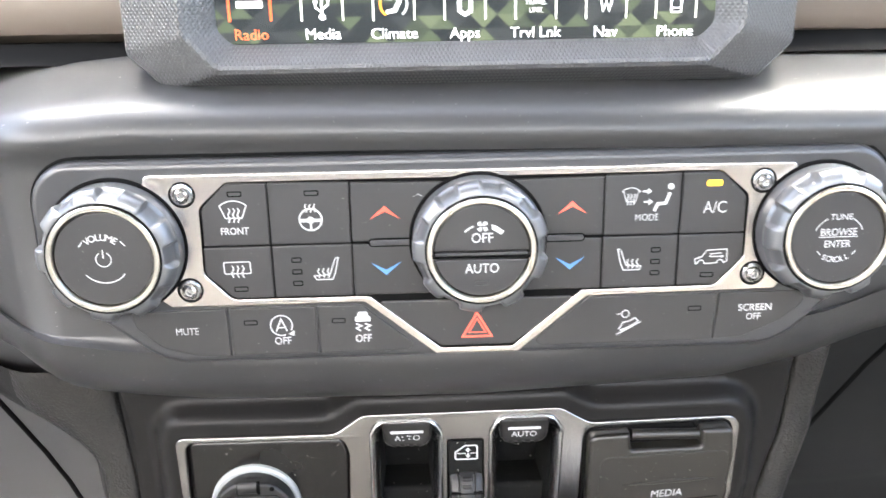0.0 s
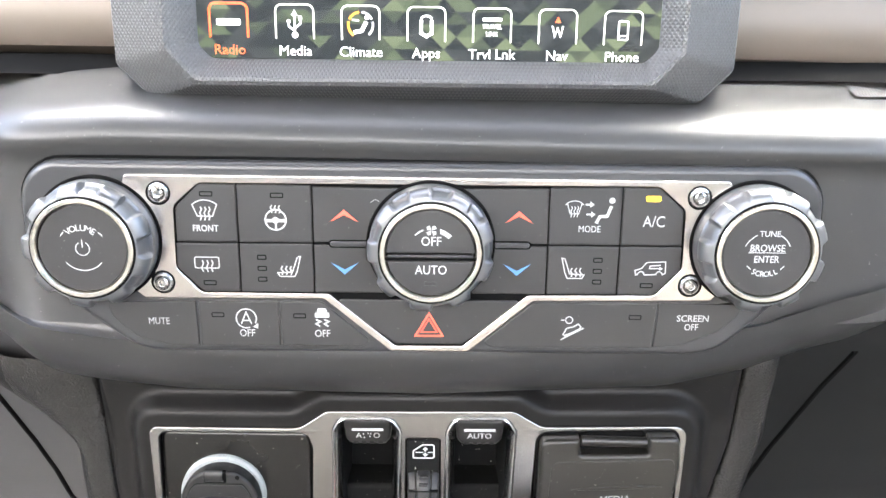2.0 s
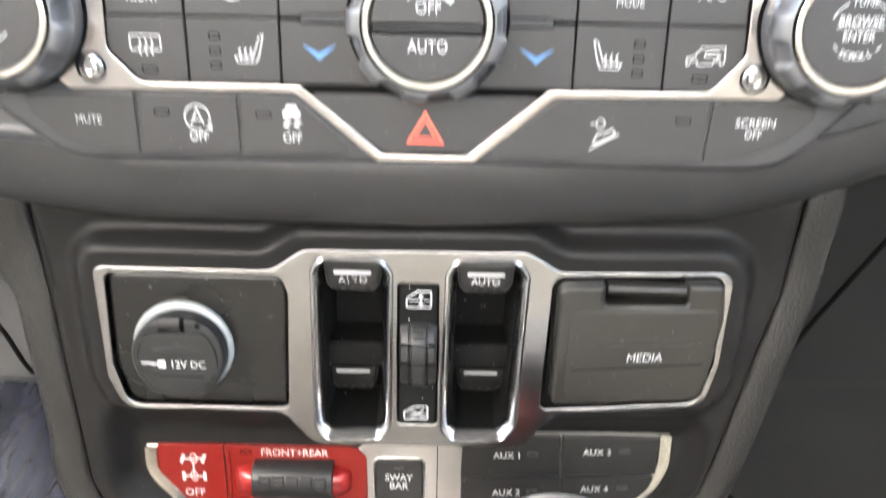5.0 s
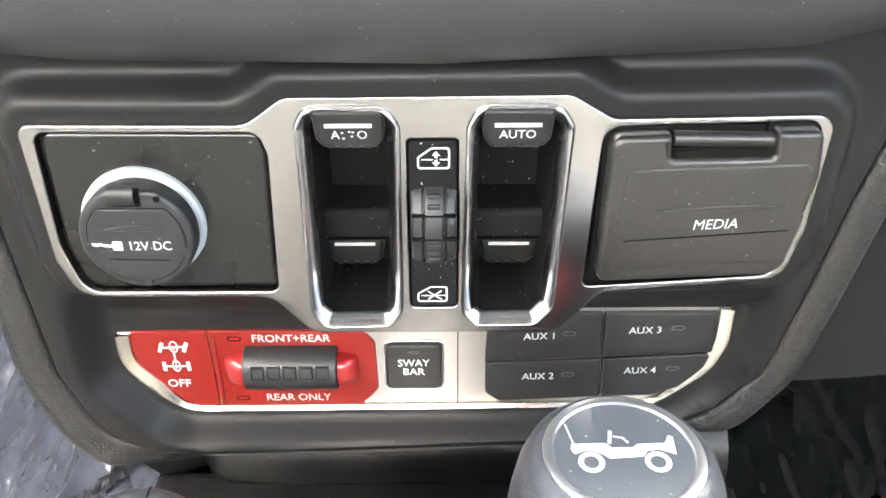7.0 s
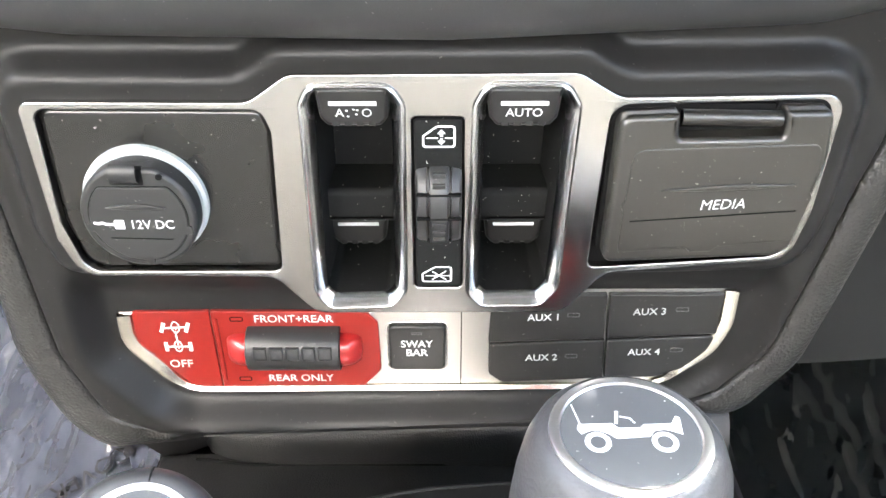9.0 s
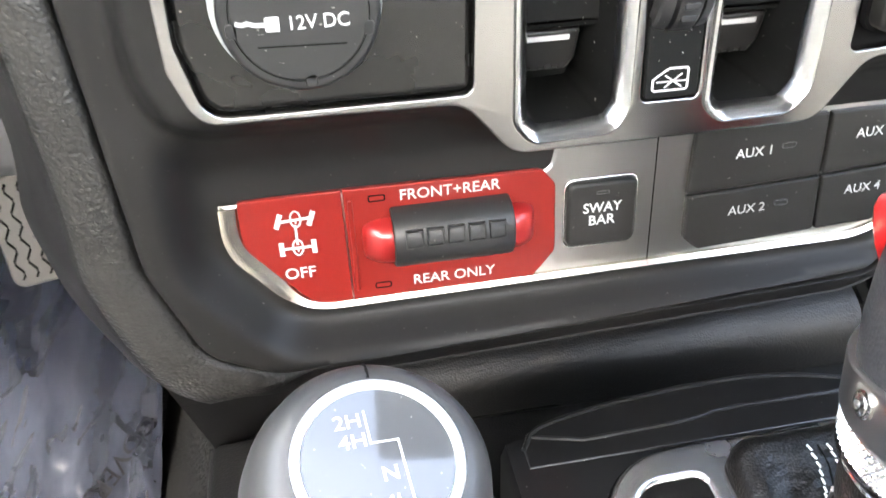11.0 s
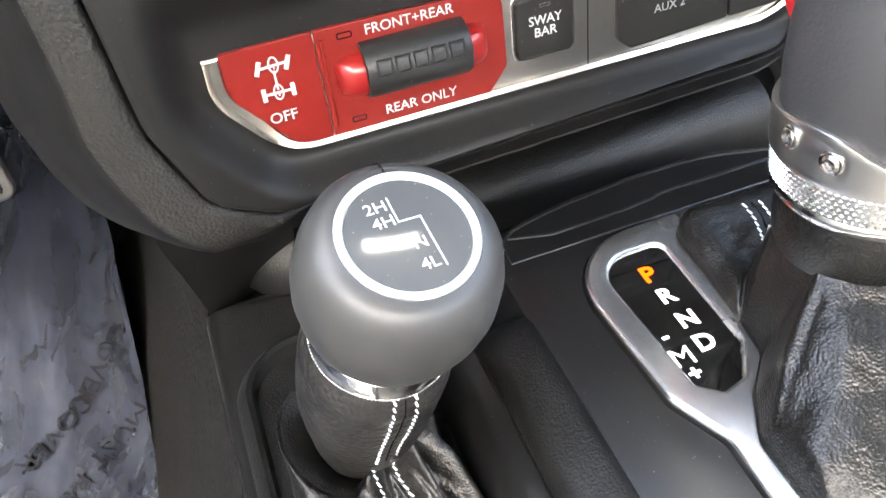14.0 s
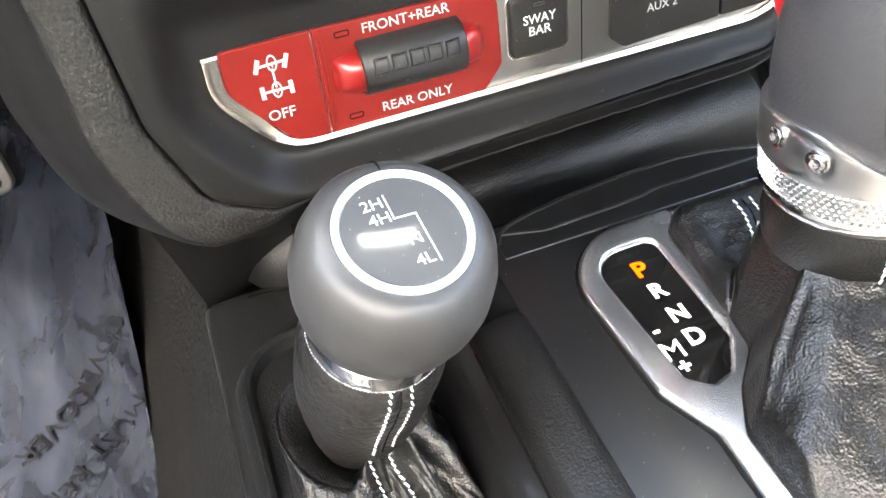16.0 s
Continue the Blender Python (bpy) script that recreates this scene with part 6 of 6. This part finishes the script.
def gear_gaiter():
    t = thing("gear_lever_gaiter", "wrinkled black leather gaiter with pale twin stitching", "gaiter")

    def base(a):
        """The point of the bezel's inner outline in that direction."""
        c, s = math.cos(a), math.sin(a)
        lo, hi = 1.0, 160.0
        for _ in range(24):
            mid = (lo + hi) / 2
            if outline_distance((48 + mid * c, -52 + mid * s), BEZEL_IN) < 0:
                lo = mid
            else:
                hi = mid
        return 48 + (lo + 0.6) * c, -52 + (lo + 0.6) * s

    cx, cy = 45.5, -41.0

    def height(x, y):
        """The skirt's cone round the lever, met by low panels that roll up from the bezel."""
        dx, dy = x - cx, y - cy
        rho, deg = math.hypot(dx, dy), math.degrees(math.atan2(dy, dx)) % 360
        s = float(np.interp(deg, [0, 60, 90, 150, 172, 188, 205, 225, 270, 330, 360], [1.4, 2.5, 5, 6, 3.6, 1.9, 1.15, 0.85, 0.72, 1.0, 1.4]))
        w1 = noise.noise(Vector((x * 0.05, y * 0.05, 2.0)))
        w2 = noise.noise(Vector((x * 0.13, y * 0.13, 7.0)))
        ridge = abs(noise.noise(Vector((dx / (rho + 1) * 2.6 + 3, dy / (rho + 1) * 2.6, rho * 0.012))))
        out = smooth01((rho - 24) / 10)
        cone = 357.5 - s * max(0.0, rho - 24.5) ** 0.96 + out * (2.6 * w1 + 0.8 * w2 - 5.0 * max(0.0, 0.2 - ridge))
        d = -outline_distance((x, y), INSIDE)
        roll = 6.5 * math.sqrt(max(0.0, 1 - (1 - min(1.0, d / 7.0)) ** 2))
        dip = 2.4 * smooth01((d - 6) / 12) * smooth01((cx - 4 - x) / 14) * smooth01((y + 60) / 20)
        roll *= 1 + 0.5 * smooth01((-38 - y) / 14) * smooth01((30 - x) / 10)
        panel = deck(y) + 1.6 + roll - dip + 0.7 * w2 + 1.2 * w1 + 0.05 * max(0, y + 40)
        # the two meet in a tight crease
        gap = abs(cone - panel)
        left = smooth01((deg - 120) / 30) * smooth01((262 - deg) / 50)
        crease = 4.2 * math.exp(-(gap / 3.0) ** 2) * left
        cone = min(cone, deck(y) + 3.5 + 3.6 * max(0.0, d))
        return max(cone, panel) - crease + 0.4 * noise.noise(Vector((x * 0.35, y * 0.35, 1.0)))

    rows = []
    rim = [base(2 * math.pi * i / 200) for i in range(200)]
    for s in range(53):
        k = (s / 52) ** 1.15
        row = []
        for i in range(200):
            a = 2 * math.pi * i / 200
            px, py = cx + 23.0 * math.cos(a), cy + 23.0 * math.sin(a)
            x, y = px + (rim[i][0] - px) * k, py + (rim[i][1] - py) * k
            row.append(Vector((x, y, height(x, y) if s else 360)))
        rows.append(row)
    rows.append([p - Vector((0, 0, 5)) for p in rows[-1]])
    part("gaiter", loft(rows, close_u=True), LEATHER, t, "creased leather skirt", 180)
    def neck(deg, z):
        k = (z - 356) / 17
        r = 24.2 + 1.9 * math.sin(math.pi * min(1, max(0, 0.12 + 0.8 * k))) ** 0.7 + 0.35 * noise.noise(Vector((math.cos(radians(deg)) * 3, math.sin(radians(deg)) * 3, z * 0.1)))
        return Vector((cx + r * math.cos(radians(deg)), cy + r * math.sin(radians(deg)), z - 1.2 * math.cos(radians(deg - 200))))
    rows = [[neck(3 * i, z) for i in range(120)] for z in (355.2, 355.6, 356.4, 357.6, 360, 363, 366, 369, 372, 374)]
    rows.insert(0, [p.lerp(Vector((cx, cy, p.z)), 0.18) for p in rows[0]])
    part("sleeve", loft(rows, close_u=True), LEATHER, t, "leather sleeve with a turned hem", 180)
    part("stitching", stitches([[neck(247, z) + Vector((-0.1, -0.25, 0)) for z in range(357, 374)]], 0.42, 1.8, 0.2), THREAD, t, "pale stitching")
    lines = []
    for pts in (((42.9, 8.6), (43.0, 2), (40.5, -6), (35.8, -13.4), (30.2, -20), (25.8, -25.5)), ((49.8, 8.6), (49.2, 2), (47.6, -4), (44.6, -10.5))):
        lines.append([Vector((x, y, height(x, y) + 0.25)) for x, y in pts])
    part("stitching", stitches(lines, 0.42, 2.2, 0.3), THREAD, t, "pale twin stitching")
    mid = [Vector((x, y, height(x, y) - 0.1)) for x, y in ((46.3, 8.6), (46.1, 2), (44, -5), (40, -12))]
    part("seam", tube(mid, 0.4), GAP, t)


INSIDE = BEZEL_IN
gear_gaiter()

# ---- transfer case lever ----
TR_TOP = Vector((-88.5, -38.5, 402.7))
TR_AXIS = Vector((0.19, -0.35, 0.92)).normalized()


def transfer_lever():
    t = thing("transfer_case_lever", "rounded dark grey transfer case lever with a shift pattern disc", "gear lever")
    m = tilt_to(TR_TOP, TR_AXIS)

    def lean(bm):
        """The knob's crown leans towards the driver."""
        for q in bm.verts:
            q.co.z -= 0.07 * smooth01((q.co.z + 24) / 22) * (-0.53 * q.co.x - 0.85 * q.co.y)
        return bm

    face = m @ Matrix(((1, 0, 0, 0), (0, 1, 0, 0), (0.037, 0.06, 1, 0), (0, 0, 0, 1)))
    prof = [(16.0, -42), (17.6, -41.2), (19.4, -38.6), (21.6, -34.4), (23.7, -29), (25.2, -23.5), (25.9, -17.5), (25.2, -10), (23.6, -4.6), (21.2, -1.4), (18.6, -0.1), (17.0, 0.0)]
    part("knob", moved(lean(lathe(prof, 96)), m), KNOB_SOFT, t, "soft dark grey knob")
    part("bright_ring", moved(lathe([(17.3, -0.5), (17.1, 0.5), (16.7, 0.8), (15.4, 0.6), (15.0, 0.1), (14.9, -1)], 72), face), RING_SATIN, t, "bright metal ring")
    d = part("pattern_disc", moved(lathe([(15.1, 0.0), (0, 0.15)], 64), face), DISC, t, "glossy black shift pattern disc")
    up = face @ Matrix.Rotation(radians(6), 4, "Z") @ Matrix.Translation((0, 0, 0.15)) @ Matrix.Diagonal((0.98, 1.0, 1, 1))
    for s, x, y in (("2H", -4.6, 8.6), ("4H", -4.3, 4.4), ("N", 1.6, -3.2), ("4L", 1.4, -8.8)):
        words(s, 2.9, up @ Matrix.Translation((x, y, 0)), PRINT, d, "lettering", bold=0.04, stretch=1.15)
    bm = bmesh.new()
    ribbon(bm, [(-0.9, 10.6), (-0.9, 3.6), (4.7, 3.4), (4.9, -10.6)], 0.55)
    print_part("pattern", bm, up, PRINT, d)
    part("seam", moved(lean(tube([(0, 17.8, -0.05), (0, 20.2, -0.9), (0, 22.4, -2.6), (0, 23.8, -4.9), (0, 25.3, -10)], 0.35)), m), GAP, t)
    part("collar", moved(lathe([(17.0, -47.4), (19.0, -47.2), (19.5, -46.4), (19.6, -45.6), (19.3, -44.9), (18.9, -43), (18.6, -40.6), (17.4, -39.6)], 96), m), CHROME, t, "bright collar under the knob")
    bm = bmesh.new()
    loft([[Vector((r * math.cos(a), r * math.sin(a), h)) for i in range(240) for a in [2 * math.pi * i / 240] for r in [rr + (0.28 if i % 2 else 0)]] for rr, h in ((19.2, -47.2), (19.55, -46.8), (19.65, -45.9), (19.3, -45.6))], bm, close_u=True)
    part("beaded_edge", moved(bm, m), CHROME, t, "", 1)


transfer_lever()


def transfer_gaiter():
    t = thing("transfer_lever_gaiter", "black leather gaiter with two rows of white stitching", "gaiter")
    u = Vector((1, 0, 0))
    v = TR_AXIS.cross(u).normalized()
    u = v.cross(TR_AXIS).normalized()

    def axis_point(L):
        return TR_TOP - TR_AXIS * L + Vector((2.6, 0, 0)) * smooth01((L - 70) / 45)

    def sleeve(a, L):
        r = float(np.interp(L, [44, 48, 54, 70, 86, 96, 104, 112, 117, 120], [17.0, 19.6, 21.6, 21.8, 20.4, 19.2, 17.6, 16.0, 14.8, 12.0]))
        r += 0.7 * noise.noise(Vector((math.cos(a) * 1.6, math.sin(a) * 1.6, L * 0.05))) + 0.25 * noise.noise(Vector((math.cos(a) * 6, math.sin(a) * 6, L * 0.2)))
        r -= 0.5 * math.exp(-((a + radians(88)) / 0.035) ** 2)
        return axis_point(L) + r * (u * math.cos(a) + v * math.sin(a))

    rows = [[sleeve(-math.pi + 2 * math.pi * i / 180, L) for i in range(180)] for L in [44, 46, 48, *range(50, 116, 2), 116, 117, 118, 119, 120]]
    part("sleeve", loft(rows, close_u=True), SLEEVE, t, "leather sleeve round the lever", 180)
    part("stitching", stitches([[sleeve(radians(d), L) + (sleeve(radians(d), L) - axis_point(L)).normalized() * 0.15 for L in [47 + 0.5 * q for q in range(end)]] for d, end in ((-97, 97), (-79.5, 90))], 0.38, 2.0, 0.05), THREAD, t, "white stitching")
    part("seam", tube([sleeve(radians(-88), L) for L in range(48, 94, 2)], 0.3), GAP, t)
    hub = axis_point(112)

    def skirt(a, k):
        """k = 0 inside the sleeve's hem, 1 at the rim."""
        c, s = math.cos(a), math.sin(a)
        deg = math.degrees(a) % 360
        # height and distance of the glossy roll that stands round the hem
        crest = float(np.interp(deg, [0, 45, 90, 150, 190, 225, 250, 272, 290, 310, 330, 360], [320, 312, 308, 306, 304, 299, 297, 307, 319, 329, 328, 320]))
        reach = float(np.interp(deg, [0, 45, 90, 150, 190, 225, 250, 272, 290, 310, 330, 360], [22, 22, 24, 27, 26, 26, 26, 19, 17, 17.5, 19, 22]))
        rim = Vector((-93 + 43 * math.copysign(abs(c) ** 0.7, c), -10 + 84 * math.copysign(abs(s) ** 0.7, s), 0))
        rim.z = 260 + 0.04 * rim.y
        w = noise.noise(Vector((c * 1.3, s * 1.3, 4.0)))
        inner = Vector((hub.x + 9 * c, hub.y + 9 * s, hub.z - 14))
        top = Vector((hub.x + reach * c, hub.y + reach * s, crest))
        if k < 0.45:
            q = k / 0.45
            p = inner.lerp(top, q)
            p.z = inner.z + (top.z - inner.z) * math.sin(math.pi / 2 * q)
            fold = 0.0
        else:
            q = (k - 0.45) / 0.55
            steep = smooth01(math.cos(a + 0.5))
            p = top.lerp(rim, q ** (1 + 1.3 * steep))
            p.z = rim.z + (top.z - rim.z) * (0.45 * math.cos(math.pi / 2 * q) ** 1.2 + 0.55 * (1 - q) ** 1.7) + 2.0
            fold = 5.2 * math.sin(5 * a + 6 * q + 4 * w) * math.sin(math.pi * q) ** 0.8
        cr = abs(noise.noise(Vector((c * 5, s * 5, k * 5))))
        calm = 1 - 0.8 * smooth01((deg - 100) / 30) * smooth01((262 - deg) / 20)
        p += Vector((c, s, 0.9)) * calm * (0.6 * fold + 1.2 * noise.noise(Vector((c * 4, s * 4, k * 7))) * smooth01(k * 4) - 2.0 * max(0, 0.16 - cr) / 0.16 * smooth01((k - 0.3) * 4))
        return p

    part("gaiter", loft([[skirt(2 * math.pi * i / 220, k / 48) for i in range(220)] for k in range(49)], close_u=True), LEATHER, t, "folded leather gaiter", 180)
    part("stitching", stitches([[skirt(radians(a + 5 * (k - 20) / 28), k / 48) + Vector((0, -0.3, 0.7)) for k in range(19, 42)] for a in (266, 284)], 0.38, 2.0, 0.05), THREAD, t, "white stitching")
    rim = rounded([(-141, 84), (-44, 84), (-44, -140), (-141, -140)], 24, 8)
    bm = loft([[Vector((x, y, z + 0.04 * y)) for x, y in grown(rim, d)] for d, z in ((7, 263.2), (4.5, 267), (2, 268.6), (0, 267.5), (-1.2, 263), (-3, 258), (-6, 255))], close_u=True)
    part("rim", bm, CONSOLE_GRAIN, t, "raised grained rim")


transfer_gaiter()

# ---- footwells ----
CREASES = {}
for side in (-1, 1):
    dice = random.Random(5 + side)
    CREASES[side] = [(side * dice.uniform(235, 420), dice.uniform(-40, 480), math.cos(a), math.sin(a), dice.uniform(30, 120), dice.uniform(7, 14), dice.uniform(2, 5)) for a in [dice.gauss(1.6, 0.35) for _ in range(34)]]


def film_height(x, y, seed):
    """Loose plastic film: broad swells with sharp creases on them."""
    calm = 0.45 if x > 0 else 1.0
    def crease(fx, fy, turn, s):
        c, d = math.cos(turn), math.sin(turn)
        u, w = x * c + y * d, -x * d + y * c
        return abs(noise.noise(Vector((u * fx, w * fy, s))))
    h = 11 * noise.noise(Vector((x * 0.012, y * 0.008, seed)))
    h -= 16 * min(0.3, crease(0.03, 0.007, 0.25, seed + 3))
    h -= 11 * min(0.25, crease(0.06, 0.012, -0.35, seed + 5))
    h -= 6 * min(0.3, crease(0.11, 0.035, 0.6, seed + 9))
    for cx, cy, c, d, length, width, tall in CREASES[-1 if x < 0 else 1]:
        u, w = (x - cx) * c + (y - cy) * d, abs(-(x - cx) * d + (y - cy) * c)
        if w < width and abs(u) < length:
            h += tall * (1 - w / width) * (1 - abs(u) / length)
    return 36 + calm * h + 700 * max(0.0, (y + 300) / 900 - 0.5) ** 2


def crumpled(x0, y0, x1, y1, seed, nx, ny):
    return loft([[Vector((x0 + (x1 - x0) * i / nx, y0 + (y1 - y0) * j / ny, film_height(x0 + (x1 - x0) * i / nx, y0 + (y1 - y0) * j / ny, seed))) for i in range(nx + 1)] for j in range(ny + 1)])


# stretched colour variation paints soft sheen streaks and the dark mat showing through
FILM = material("mat_film", (0.026, 0.029, 0.041), 0.14, vary=0.8, stain=24, coat=1.0, grain=1.0, grain_size=26, kind="crumple", coat_rough=0.035, stretch=(1, 0.2, 0.4))
FILM_DARK = material("mat_film_dark", (0.0045, 0.0055, 0.006), 0.14, vary=0.3, stain=80, coat=0.7, coat_rough=0.04)
SIDE = material("console_carpet", (0.0118, 0.012, 0.0126), 0.95, grain=1.6, grain_size=3.0, vary=0.75, stain=7, spec=0.08)
INK = material("film_ink", (0.006, 0.006, 0.008), 0.7, spec=0.1)
ALLOY = material("pedal_alloy", (0.075, 0.07, 0.064), 0.5, 0.2, vary=0.3, stain=30)


def film_mat(x0, x1, mat, label, seed):
    t = thing("floor_mat", label, "floor mat", "floor mats")
    part("film", crumpled(x0, -300, x1, 600, seed, 150, 220), mat, t, "", 180)
    return t


def film_words(text, x, y, size, spin, parent, seed):
    ob = words(text, size, Matrix.Translation((x, y, 0)) @ Matrix.Rotation(radians(spin), 4, "Z"), INK, parent, "lettering", bold=0.1)
    bm = bmesh.new()
    bm.from_mesh(ob.data)
    bmesh.ops.subdivide_edges(bm, edges=[e for e in bm.edges if e.calc_length() > 0.003], cuts=2, use_grid_fill=True)
    bmesh.ops.triangulate(bm, faces=bm.faces)
    bm.to_mesh(ob.data)
    bm.free()
    for v in ob.data.vertices:
        v.co.z = (film_height(v.co.x / MM, v.co.y / MM, seed) + 5.0) * MM


left_mat = film_mat(-700, -234, FILM, "floor mat under crumpled blue-grey protective film with sheen streaks in its colour", 2.0)
right_mat = film_mat(190, 700, FILM_DARK, "black floor mat under crumpled clear protective film", 6.0)
for text, x, y, size, spin in (("MUST REMOVE", -292, 262, 15, -142), ("COVER", -302, 312, 15, -142), ("COVER", -262, 352, 14, -128), ("PROTECTIVE", -350, 560, 15, 8), ("COVER", -345, 590, 15, 8)):
    film_words(text, x, y, size, spin, left_mat, 2.0)
for text, x, y, size, spin in (("MUST REMOVE", 300, 420, 15, 12), ("COVER", 290, 390, 15, 12)):
    film_words(text, x, y, size, spin, right_mat, 6.0)


def console_side(side):
    rows = []
    for k in range(40):
        y = -420 + 26 * k
        rows.append([Vector((side * x, y, z + 3 * noise.noise(Vector((k * 0.5, z * 0.02, side))))) for x, z in ((256, 0), (240, 34), (221, 72), (198, 140), (176, 210), (162, 244), (155, 256), (152, 259))])
    return loft(rows)


structure("console_side_left", console_side(-1), SIDE, "dark carpeted side of the console", "console", 60)
structure("console_side_right", console_side(1), SIDE, "dark carpeted side of the console", "console", 60)


def accelerator():
    t = thing("accelerator_pedal", "dull grey accelerator pedal with wavy grooves", "pedal")
    o = rounded([(-24, -42), (24, -42), (24, 42), (-24, 42)], [9, 9, 5, 5], 5)
    m = Matrix.Translation((-306, 436, 228)) @ Matrix.Rotation(radians(-18), 4, "X") @ Matrix.Rotation(radians(-8), 4, "Y")
    part("pad", moved(slab(o, 0, 10, 2, seg=3), m), ALLOY, t, "dull grey pedal pad")
    for x in (-16, -6, 4, 14):
        pts = [(x + 2.2 * math.sin(z * 0.35), -0.3, z) for z in range(-36, 37, 3)]
        part("groove", moved(tube(pts, 0.9), m), GAP, t)
    part("arm", moved(tube([(0, 12, 20), (0, 60, 60), (0, 160, 120)], 9, 10), m), GAP, t)


accelerator()
